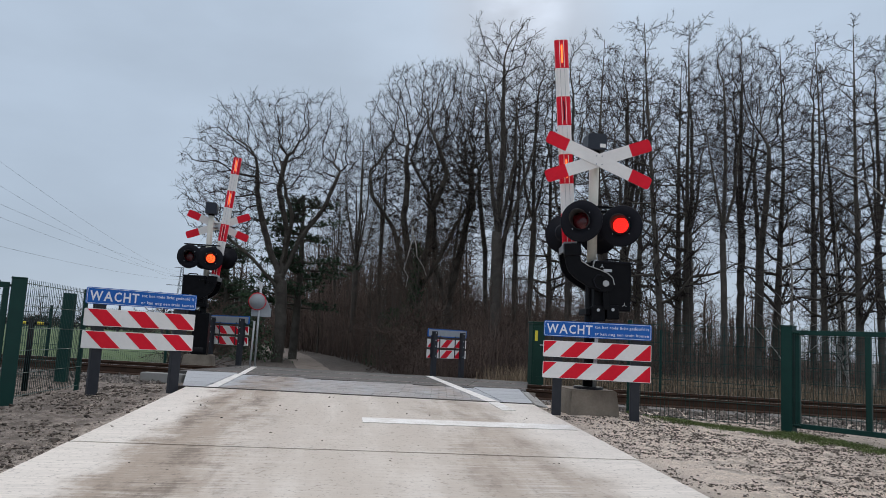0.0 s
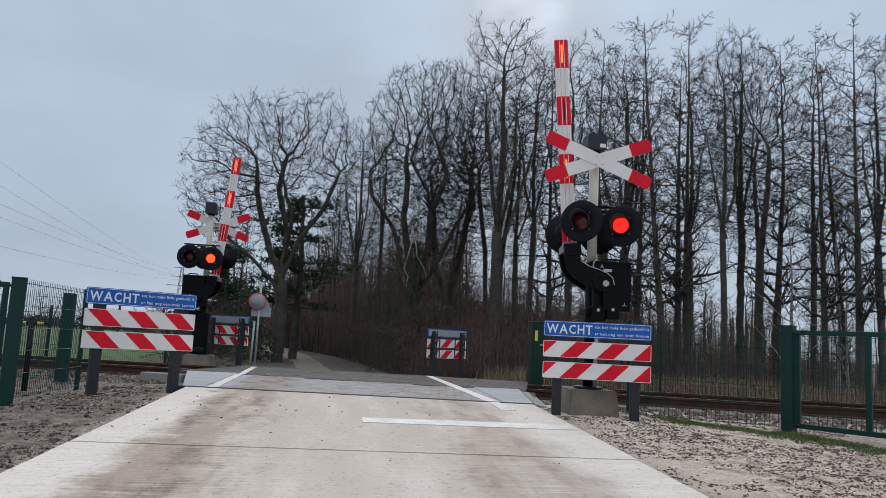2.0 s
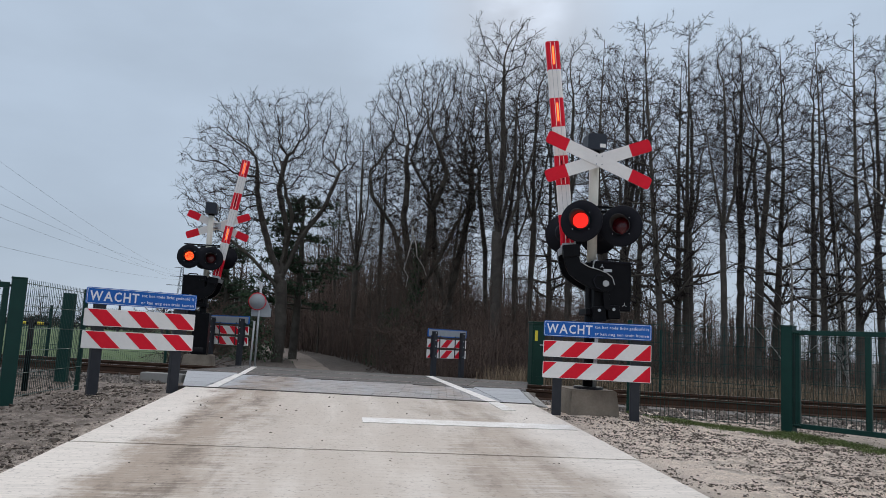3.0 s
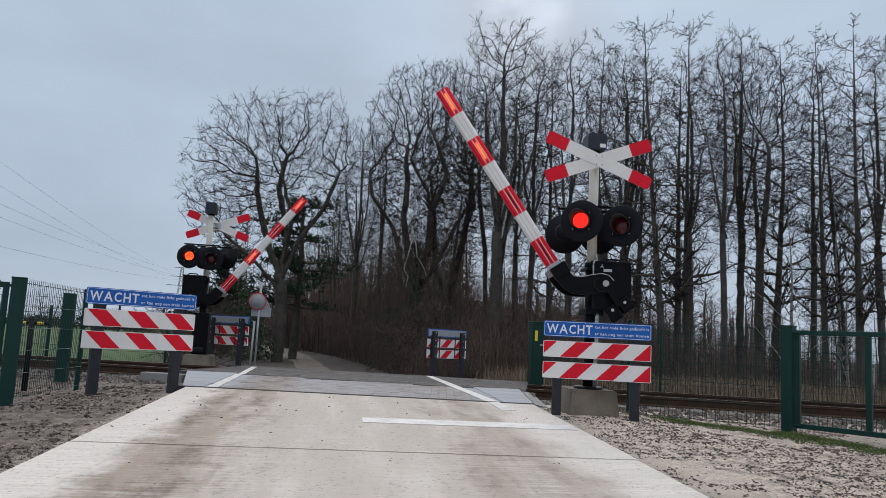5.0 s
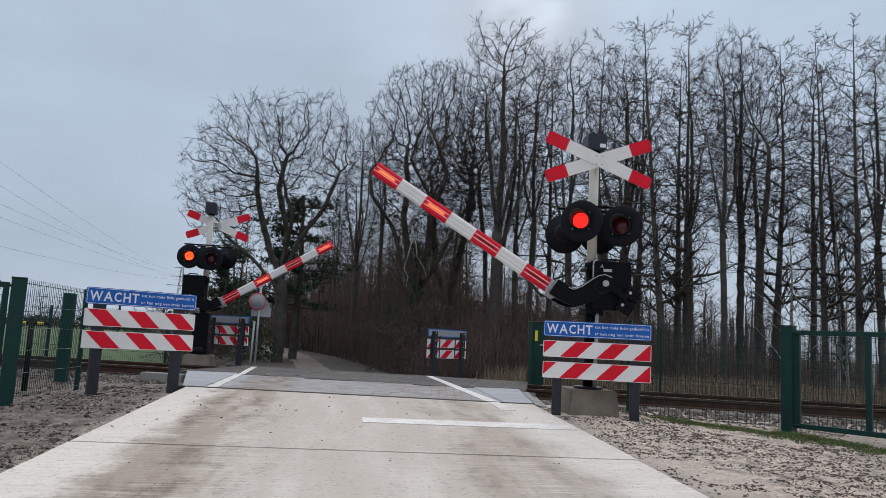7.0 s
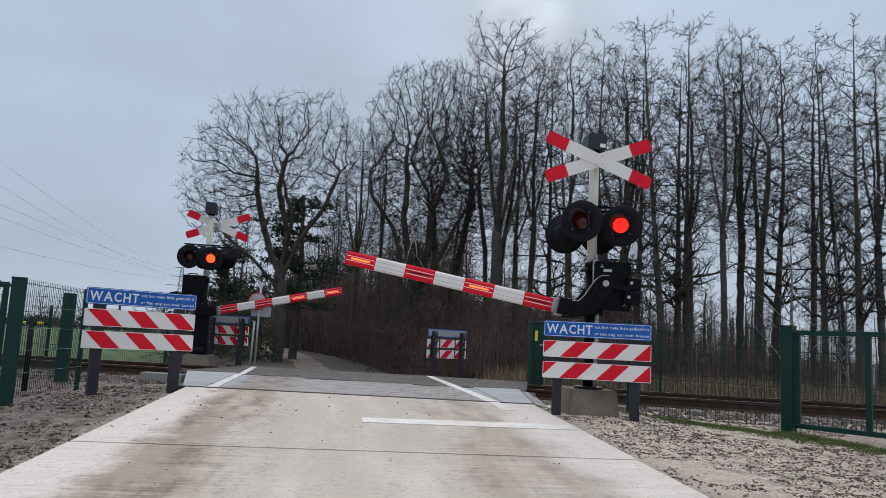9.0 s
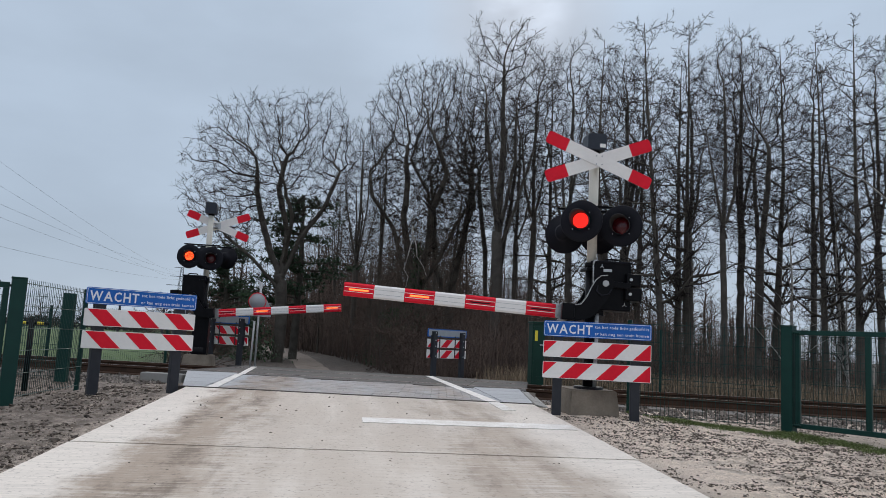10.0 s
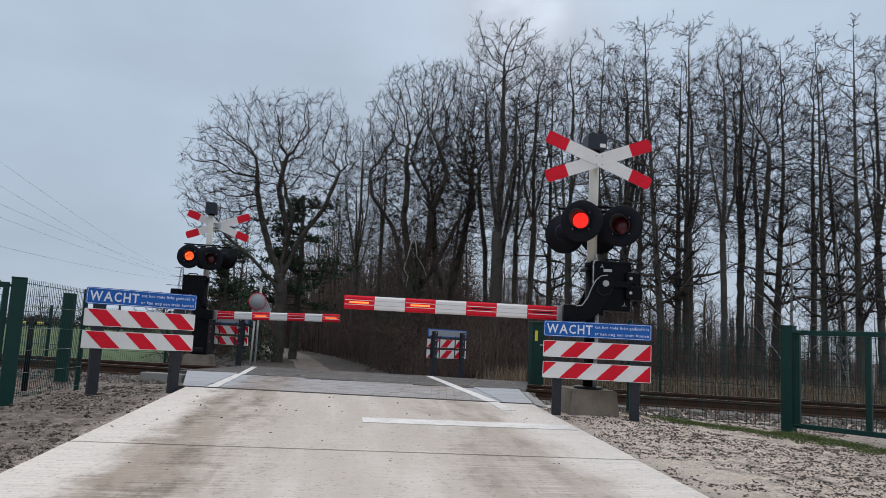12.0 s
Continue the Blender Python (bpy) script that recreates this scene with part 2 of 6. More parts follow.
def lettering(text, parent, material, x0, x1, z0, z1, y, bold=0.0, spacing=1.0):
    """Raised letters that fill the box x0..x1, z0..z1 on a plate's front; one mesh for one line of writing."""
    cu = bpy.data.curves.new("lettering", "FONT")
    cu.body, cu.size, cu.extrude, cu.offset, cu.resolution_u = text, 1.0, 0.004, bold, 2
    cu.space_character = spacing
    tmp = bpy.data.objects.new("tmp", cu)
    me = bpy.data.meshes.new_from_object(tmp)
    bpy.data.objects.remove(tmp)
    co = np.empty(len(me.vertices) * 3)
    me.vertices.foreach_get("co", co)
    co = co.reshape(-1, 3)
    lo, hi = co.min(0), co.max(0)
    out = np.column_stack((x0 + (co[:, 0] - lo[0]) / (hi[0] - lo[0]) * (x1 - x0), y - 0.002 * (co[:, 2] - lo[2]) / (hi[2] - lo[2]), z0 + (co[:, 1] - lo[1]) / (hi[1] - lo[1]) * (z1 - z0)))
    me.vertices.foreach_set("co", out.ravel())
    me.materials.clear()
    me.materials.append(material)
    ob = new("lettering", me)
    ob.parent = parent
    return ob


# ---- lie of the land ----
SKEW = math.atan(0.26)                 # the track crosses the road aslant
ROAD_L, ROAD_R = -1.88, 2.29


def road_z(y):
    return min(0.0, max(-0.42, (y - 9.2) * 0.033))


def track_off(x, y):
    """Signed distance from the track's centre line, beyond it positive."""
    return (y - (14.0 - 0.26 * x)) * math.cos(SKEW)


def ground_z(x, y):
    off = track_off(x, y)
    z = road_z(y) - 0.07
    if y > 7:
        side = min(1.0, max(0.0, (abs(x - 0.2) - 2.2) / 1.5))
        z -= 0.06 * side * min(1, (y - 7) / 2)
    if abs(off) < 3.2:
        z = min(z, -0.21)
    if off > 2.6:
        z = -0.12 - 0.36 * min(1.0, (off - 2.6) / 6.0)
    near = max(0.0, 1 - (abs(x) + abs(y - 7)) / 40)
    z += 0.035 * near * noise.noise((x * 0.9, y * 0.9, 3)) + 0.024 * near * noise.noise((x * 2.6, y * 2.6, 7)) + (0.034 if x < -1.9 else 0.020) * near * noise.noise((x * 6.0, y * 6.0, 11)) + (0.02 * near * noise.noise((x * 11.0, y * 11.0, 5)) if x < -1.9 else 0.0)
    if off > 9 and (x < -3.5 or x > 2):
        z += 0.25 * noise.noise((x * 0.12, y * 0.12, 1))
    z += 0.10 * math.exp(-((x - 3.0) / 0.9) ** 2 - ((y - 8.6) / 0.9) ** 2)
    if ROAD_L - 0.02 < x < ROAD_R + 0.02 and off < 3.0:
        z = min(z, road_z(y) - 0.10)
    return z


# ---- ground, road and track ----
def ground_material():
    m = bpy.data.materials.new("earth_and_grass")
    m.use_nodes = True
    nt = m.node_tree
    N, L = nt.nodes.new, nt.links.new
    bs = nt.nodes["Principled BSDF"]
    bs.inputs["Roughness"].default_value = 0.95
    pos = N("ShaderNodeNewGeometry").outputs["Position"]

    def tex(scale, detail=5.0, rough=0.6):
        n = N("ShaderNodeTexNoise")
        n.inputs["Scale"].default_value, n.inputs["Detail"].default_value, n.inputs["Roughness"].default_value = scale, detail, rough
        L(pos, n.inputs[0])
        return n.outputs[0]

    def ramp(src, lo, hi, a=0.0, b=1.0):
        r = N("ShaderNodeMapRange"); r.interpolation_type = "SMOOTHSTEP"
        for i, v in enumerate((lo, hi, a, b)):
            r.inputs[i + 1].default_value = v
        L(src, r.inputs[0])
        return r.outputs[0]

    def blend(f, a, b):
        x = N("ShaderNodeMix"); x.data_type = "RGBA"
        if isinstance(f, float):
            x.inputs[0].default_value = f
        else:
            L(f, x.inputs[0])
        for i, v in ((6, a), (7, b)):
            if isinstance(v, tuple):
                x.inputs[i].default_value = (*v, 1)
            else:
                L(v, x.inputs[i])
        return x.outputs[2]

    def op(kind, a, b):
        x = N("ShaderNodeMath"); x.operation = kind
        for i, v in enumerate((a, b)):
            if isinstance(v, (int, float)):
                x.inputs[i].default_value = v
            else:
                L(v, x.inputs[i])
        return x.outputs[0]

    sep = N("ShaderNodeSeparateXYZ"); L(pos, sep.inputs[0])
    x, y = sep.outputs[0], sep.outputs[1]
    big, mid, fine = tex(0.7), tex(4.0), tex(28.0, 6.0, 0.7)
    grit = tex(85.0, 5.0, 0.75)
    rough = op("ADD", op("MULTIPLY", fine, 0.55), op("ADD", op("MULTIPLY", grit, 0.30), op("MULTIPLY", mid, 0.15)))
    earth = blend(ramp(rough, 0.38, 0.60), (0.135, 0.106, 0.085), (0.58, 0.485, 0.395))
    sand = blend(ramp(fine, 0.35, 0.65), (0.83, 0.70, 0.575), (0.62, 0.50, 0.395))
    # sand strewn beside the slab on the right-hand verge
    rightside = ramp(x, 2.2, 2.8)
    sandy = op("MULTIPLY", op("MULTIPLY", rightside, ramp(x, 7.0, 3.6)), ramp(mid, 0.28, 0.45))
    col = blend(sandy, earth, sand)
    churn = op("ADD", op("MULTIPLY", tex(7.0, 6.0, 0.72), 0.6), op("MULTIPLY", grit, 0.4))
    mudband = op("MULTIPLY", ramp(x, 2.5, 3.3), ramp(x, 7.5, 4.2))
    leftside = op("MULTIPLY", ramp(x, -1.9, -2.2), 0.8)
    muddy = op("MULTIPLY", op("MAXIMUM", op("MULTIPLY", mudband, 0.75), leftside), op("ADD", op("MULTIPLY", ramp(churn, 0.47, 0.54), 0.6), op("MULTIPLY", leftside, 0.55)))
    mudcol = blend(ramp(grit, 0.4, 0.6), (0.060, 0.046, 0.036), (0.125, 0.096, 0.074))
    col = blend(op("MINIMUM", muddy, 0.85), col, mudcol)
    # leaf litter and rank grass beyond the track
    off = op("ADD", y, op("MULTIPLY", x, 0.26))
    beyond = ramp(op("ADD", off, op("MULTIPLY", big, 3.0)), 16.4, 18.0)
    litter = blend(ramp(mid, 0.35, 0.65), (0.036, 0.028, 0.022), (0.075, 0.057, 0.043))
    col = blend(beyond, col, litter)
    # meadow on the open side
    mead_edge = op("ADD", op("ADD", x, op("MULTIPLY", y, 0.16)), op("MULTIPLY", big, 2.0))
    meadow = op("MULTIPLY", ramp(mead_edge, 0.0, -2.2), ramp(off, 16.0, 18.5))
    turf = blend(ramp(mid, 0.3, 0.7), (0.050, 0.092, 0.026), (0.082, 0.125, 0.040))
    col = blend(meadow, col, turf)
    L(col, bs.inputs["Base Color"])
    bp = N("ShaderNodeBump"); bp.inputs["Strength"].default_value, bp.inputs["Distance"].default_value = 1.0, 0.055
    L(rough, bp.inputs["Height"]); L(bp.outputs[0], bs.inputs["Normal"])
    return m


def steps(a, b, first, grow):
    out, s = [a], first
    while out[-1] < b:
        out.append(out[-1] + s)
        s *= grow
    return out


def make_ground():
    inner_x = [-7 + 0.13 * i for i in range(int(16 / 0.13) + 1)]
    inner_y = [3.0 + 0.13 * i for i in range(int(15.5 / 0.13) + 1)]
    far = steps(0.6, 1500, 0.6, 1.28)
    xs = [inner_x[0] - f for f in reversed(far)] + inner_x + [inner_x[-1] + f for f in far]
    ys = [inner_y[0] - f for f in reversed(far)] + inner_y + [inner_y[-1] + f for f in far]
    verts = [(x, y, ground_z(x, y)) for y in ys for x in xs]
    w = len(xs)
    faces = [(j * w + i, j * w + i + 1, (j + 1) * w + i + 1, (j + 1) * w + i) for j in range(len(ys) - 1) for i in range(w - 1)]
    me = bpy.data.meshes.new("ground")
    me.from_pydata(verts, [], faces)
    me.polygons.foreach_set("use_smooth", [True] * len(faces))
    me.materials.append(ground_material())
    tagged(new("ground", me), "bare muddy earth verges with sand and distant green meadow", "ground", kind="structure")


make_ground()


def concrete_material(name, base, dirt, joint=False):
    """Pale slab concrete with brown tyre-borne mud lying in two long bands."""
    m = bpy.data.materials.new(name)
    m.use_nodes = True
    nt = m.node_tree
    N, L = nt.nodes.new, nt.links.new
    bs = nt.nodes["Principled BSDF"]
    bs.inputs["Roughness"].default_value = 0.85
    pos = N("ShaderNodeNewGeometry").outputs["Position"]
    sep = N("ShaderNodeSeparateXYZ"); L(pos, sep.inputs[0])

    def tex(scale, stretch, detail=5.0):
        mp = N("ShaderNodeMapping"); mp.inputs["Scale"].default_value = stretch
        n = N("ShaderNodeTexNoise"); n.inputs["Scale"].default_value, n.inputs["Detail"].default_value = scale, detail
        n.inputs["Roughness"].default_value = 0.65
        L(pos, mp.inputs[0]); L(mp.outputs[0], n.inputs[0])
        return n.outputs[0]

    def ramp(src, lo, hi, a=0.0, b=1.0):
        r = N("ShaderNodeMapRange"); r.interpolation_type = "SMOOTHSTEP"
        for i, v in enumerate((lo, hi, a, b)):
            r.inputs[i + 1].default_value = v
        L(src, r.inputs[0])
        return r.outputs[0]

    def op(kind, a, b):
        x = N("ShaderNodeMath"); x.operation = kind
        for i, v in enumerate((a, b)):
            if isinstance(v, (int, float)):
                x.inputs[i].default_value = v
            else:
                L(v, x.inputs[i])
        return x.outputs[0]

    # brushed grain runs across the road, mud is dragged along it
    broom = tex(1.0, (2.0, 58.0, 3.0), 6.0)
    drag = tex(1.0, (2.2, 0.35, 1.0))
    cloud = tex(1.7, (1.3, 0.8, 1), 7.0)
    speck = tex(30.0, (1, 1, 1), 6.0)
    xw = op("ADD", sep.outputs[0], op("MULTIPLY", op("SUBTRACT", broom, 0.5), 0.30))
    xw = op("ADD", xw, op("MULTIPLY", op("SUBTRACT", cloud, 0.5), 0.9))
    left = op("MULTIPLY", ramp(xw, -1.55, -1.30), ramp(xw, -0.30, -0.95))
    right = op("MULTIPLY", ramp(xw, 0.55, 1.0), ramp(xw, 1.95, 1.45))
    middle = op("MULTIPLY", op("MULTIPLY", ramp(xw, -1.2, -0.9), ramp(xw, 1.6, 1.3)), 0.55)
    bands = op("MAXIMUM", op("MAXIMUM", left, op("MULTIPLY", right, 0.8)), middle)
    mud = op("MULTIPLY", bands, ramp(op("ADD", op("MULTIPLY", drag, 0.5), op("MULTIPLY", broom, 0.5)), 0.36, 0.54, 0.15, 1.0))
    a = N("ShaderNodeMix"); a.data_type = "RGBA"
    a.inputs[6].default_value, a.inputs[7].default_value = (*[c * 0.84 for c in base], 1), (*base, 1)
    L(ramp(broom, 0.35, 0.65), a.inputs[0])
    b = N("ShaderNodeMix"); b.data_type = "RGBA"
    L(op("MULTIPLY", mud, 0.85), b.inputs[0]); L(a.outputs[2], b.inputs[6]); b.inputs[7].default_value = (*dirt, 1)
    c = N("ShaderNodeMix"); c.data_type = "RGBA"; c.inputs[7].default_value = (0.12, 0.095, 0.075, 1)
    wet = op("MULTIPLY", op("MAXIMUM", left, op("MULTIPLY", right, 0.55)), ramp(op("ADD", op("MULTIPLY", tex(2.6, (1.6, 0.6, 1)), 0.6), op("MULTIPLY", broom, 0.4)), 0.48, 0.62))
    d = N("ShaderNodeMix"); d.data_type = "RGBA"; d.inputs[7].default_value = (0.15, 0.112, 0.082, 1)
    L(op("MULTIPLY", wet, 0.85), d.inputs[0]); L(b.outputs[2], d.inputs[6])
    L(op("MULTIPLY", ramp(speck, 0.55, 0.68), 0.50), c.inputs[0]); L(d.outputs[2], c.inputs[6])
    last = c.outputs[2]
    if joint:
        oi = N("ShaderNodeObjectInfo")
        sc = N("ShaderNodeVectorMath"); sc.operation = "SCALE"
        L(last, sc.inputs[0]); L(ramp(oi.outputs["Random"], 0.0, 1.0, 0.91, 1.07), sc.inputs["Scale"])
        last = sc.outputs[0]
    L(last, bs.inputs["Base Color"])
    bp = N("ShaderNodeBump"); bp.inputs["Strength"].default_value, bp.inputs["Distance"].default_value = 0.5, 0.004
    L(op("ADD", broom, op("MULTIPLY", speck, 0.5)), bp.inputs["Height"]); L(bp.outputs[0], bs.inputs["Normal"])
    return m


M_SLAB = concrete_material("pale_brushed_concrete", (0.69, 0.62, 0.54), (0.275, 0.205, 0.145))
M_PAVER = concrete_material("grey_concrete_paver", (0.37, 0.375, 0.38), (0.27, 0.205, 0.155), True)


def front_edge(x):
    """Where the slabs end and the pavers begin."""
    return 9.47 - 0.126 * x


def slab(bm, corners, thick, bevel):
    """A plate with a sloping top through four corners."""
    top = [bm.verts.new(c) for c in corners]
    low = [bm.verts.new((x, y, z - thick)) for x, y, z in corners]
    bm.faces.new(top)
    bm.faces.new(low[::-1])
    for i in range(4):
        bm.faces.new((top[i], low[i], low[(i + 1) % 4], top[(i + 1) % 4]))
    bmesh.ops.recalc_face_normals(bm, faces=bm.faces[:])
    if bevel:
        edges = [e for e in bm.edges if e.verts[0] in top and e.verts[1] in top]
        bmesh.ops.bevel(bm, geom=edges, offset=bevel, segments=2, affect="EDGES")
    return bm


def make_road():
    road = thing("road", Matrix(), "pale concrete slab road smeared with brown mud", "road", kind="structure")
    cuts = [-14.0, -9.9, -6.0, -2.1, 1.78, 5.68]
    for a, b in zip(cuts, cuts[1:]):
        part("slab", slab(bmesh.new(), [(ROAD_L, a + 0.012, road_z(a)), (ROAD_R, a + 0.012, road_z(a)), (ROAD_R, b - 0.006, road_z(b)), (ROAD_L, b - 0.006, road_z(b))], 0.28, 0.012), M_SLAB, road)
    a = 5.68
    part("slab", slab(bmesh.new(), [(ROAD_L, a + 0.012, road_z(a)), (ROAD_R + 0.02, a + 0.012, road_z(a)), (ROAD_R + 0.06, front_edge(ROAD_R), road_z(front_edge(ROAD_R))), (ROAD_L - 0.03, front_edge(ROAD_L), road_z(front_edge(ROAD_L)))], 0.28, 0.012), M_SLAB, road)
    # white markings
    def strip(pts):
        part("road_marking", slab(bmesh.new(), [(x, y, road_z(y) + 0.005) for x, y in pts], 0.004, 0), M_PAINT, road, "white painted line")
    strip([(0.21, 7.11), (2.26, 7.12), (2.28, 7.46), (0.21, 7.43)])
    strip([(1.80, 8.45), (1.96, 8.45), (1.93, front_edge(1.9) - 0.01), (1.78, front_edge(1.8) - 0.01)])
    return road


ROAD = make_road()


def make_crossing():
    cross = thing("level_crossing_surface", Matrix(), "grey pavers and dark panels between the rails", "level crossing", kind="structure")
    bed = bmesh.new()
    slab(bed, [(ROAD_L - 0.05, front_edge(ROAD_L) + 0.02, -0.035), (ROAD_R + 0.06, front_edge(ROAD_R) + 0.02, -0.035), (3.1, 12.05 - 0.02, -0.035), (-2.0, 13.36, -0.035)], 0.2, 0)
    part("bedding", bed, M_CLOD, cross, "dark sand in the joints")
    # dark panels: two outside the rails, one row between
    m = Matrix.Translation((0.4, 14.0 - 0.104, 0)) @ Matrix.Rotation(-SKEW, 4, "Z")
    for lo, hi, z in ((-1.32, -0.80, 0.0), (-0.66, 0.66, 0.0), (0.80, 1.75, 0.0)):
        for i in range(6):
            x0 = -2.95 + i * 0.98
            bm = bmesh.new()
            box(bm, (x0 + 0.004, lo, -0.16), (x0 + 0.976, hi, z), 0.01, m)
            part("panel", bm, M_RUBBER, cross)
    # far asphalt apron
    bm = bmesh.new()
    slab(bm, [(-2.4, 16.33, -0.005), (2.75, 15.02, -0.005), (2.3, 18.0, -0.12), (-2.4, 18.6, -0.14)], 0.15, 0)
    part("asphalt_apron", bm, M_RUBBER, cross, "dark asphalt beyond the rails")
    # lines over the crossing
    def strip(pts):
        part("road_marking", slab(bmesh.new(), [(x, y, 0.006) for x, y in pts], 0.004, 0), M_PAINT, cross, "white painted line")
    strip([(-1.66, 9.71), (-1.53, 9.69), (-1.64, 12.98), (-1.75, 12.95)])
    strip([(-1.72, 12.97), (-1.62, 13.0), (-1.74, 15.9), (-1.84, 15.8)])
    strip([(1.78, front_edge(1.8) + 0.01), (1.94, front_edge(1.9) + 0.01), (1.80, 15.3), (1.66, 15.3)])
    # thin dark strip laid along the line where slab meets pavers
    bm = bmesh.new()
    slab(bm, [(ROAD_L - 0.16, front_edge(ROAD_L - 0.16) - 0.004, 0.006), (ROAD_R + 0.06, front_edge(ROAD_R + 0.06) - 0.004, 0.006), (ROAD_R + 0.06, front_edge(ROAD_R + 0.06) + 0.036, 0.010), (ROAD_L - 0.16, front_edge(ROAD_L - 0.16) + 0.036, 0.010)], 0.1, 0)
    part("edge_strip", bm, M_EDGE, cross, "thin dark strip along the front of the pavers")
    # smooth grey plates outside the lines, and the kerb blocks beside them
    n = 4
    for i in range(n):
        t0, t1 = i / n, (i + 1) / n
        for xa, xb, la, lb, y0, y1 in ((-1.95, -1.70, -2.60, -1.76, 9.74, 13.25), (1.99, 2.37, 2.10, 2.86, 9.27, 12.15)):
            bm = bmesh.new()
            slab(bm, [(xa + (la - xa) * t0, y0 + (y1 - y0) * t0 + 0.008, 0.005), (xb + (lb - xb) * t0, y0 + (y1 - y0) * t0 + 0.008, 0.005), (xb + (lb - xb) * t1, y0 + (y1 - y0) * t1, 0.005), (xa + (la - xa) * t1, y0 + (y1 - y0) * t1, 0.005)], 0.2, 0.006)
            part("edge_plate", bm, M_PAVER, cross, "smooth grey concrete plate")
        bm = bmesh.new()
        y0, y1 = 9.25, 12.15
        slab(bm, [(2.38 + 0.49 * t0, y0 + (y1 - y0) * t0 + 0.006, -0.004), (2.58 + 0.49 * t0, y0 + (y1 - y0) * t0 + 0.006, -0.05), (2.58 + 0.49 * t1, y0 + (y1 - y0) * t1, -0.05), (2.38 + 0.49 * t1, y0 + (y1 - y0) * t1, -0.004)], 0.2, 0.01)
        part("kerb_block", bm, M_CONCLIGHT, cross)
    return cross


CROSSING = make_crossing()


def make_track():
    along = Matrix.Translation((0, 14.0, 0)) @ Matrix.Rotation(-SKEW, 4, "Z")
    track = thing("railway_track", along, "single railway track with rusty rails", "railway track", kind="structure")
    prof = [(-0.036, 0.0), (0.036, 0.0), (0.036, -0.035), (0.010, -0.055), (0.010, -0.130), (0.070, -0.150), (0.070, -0.160), (-0.070, -0.160), (-0.070, -0.150), (-0.010, -0.130), (-0.010, -0.055), (-0.036, -0.035)]
    for side in (-0.73, 0.73):
        bm = bmesh.new()
        a = [bm.verts.new((-120, side + px, pz)) for px, pz in prof]
        b = [bm.verts.new((120, side + px, pz)) for px, pz in prof]
        for i in range(len(prof)):
            f = bm.faces.new((a[i], b[i], b[(i + 1) % len(prof)], a[(i + 1) % len(prof)]))
            f.material_index = 1 if i == 0 else 0
        bm.faces.new(a); bm.faces.new(b[::-1])
        bmesh.ops.recalc_face_normals(bm, faces=bm.faces[:])
        part("rail", bm, [M_RAIL, M_RAILTOP], track)
    bm = bmesh.new()
    box(bm, (-0.13, -1.3, -0.34), (0.13, 1.3, -0.165), 0.012)
    first = part("sleeper", bm, M_SLEEPER, track, at=pose(-20.4, 0, 0))
    for i in range(-33, 38):
        if i * 0.6 < -3.2 or i * 0.6 > 3.4:
            shared("sleeper", first.data, track, pose(i * 0.6, 0, 0))
    # ballast bed: stones heaped between and beside the sleepers
    rng = random.Random(4)
    verts, faces = [], []
    for k in range(15000):
        u = rng.choice((-1, 1)) * (2.6 + 9.5 * rng.random() ** 1.3)
        v = rng.uniform(-3.6, 2.9) if u > 0 else rng.uniform(-2.4, 2.9)
        if abs(abs(v) - 0.73) < 0.09:
            continue
        top = -0.185 - 0.03 * max(0, abs(v) - 1.4)
        s = rng.uniform(0.022, 0.048)
        q = Euler((rng.uniform(0, 6), rng.uniform(0, 6), rng.uniform(0, 6))).to_matrix()
        base = len(verts)
        for d in ((1, 0, 0), (-1, 0, 0), (0, 1, 0), (0, -1, 0), (0, 0, 1), (0, 0, -1)):
            p = q @ (Vector(d) * s * rng.uniform(0.6, 1.3))
            verts.append((u + p.x, v + p.y, top + p.z + rng.uniform(-0.02, 0.012)))
        for f in ((0, 2, 4), (2, 1, 4), (1, 3, 4), (3, 0, 4), (2, 0, 5), (1, 2, 5), (3, 1, 5), (0, 3, 5)):
            faces.append(tuple(base + i for i in f))
    me = bpy.data.meshes.new("ballast")
    me.from_pydata(verts, [], faces)
    me.materials.append(M_STONE)
    ob = new("ballast", me)
    ob.matrix_basis = along
    tagged(ob, "loose grey-brown ballast stones along the track", "ballast", kind="stuff")


make_track()


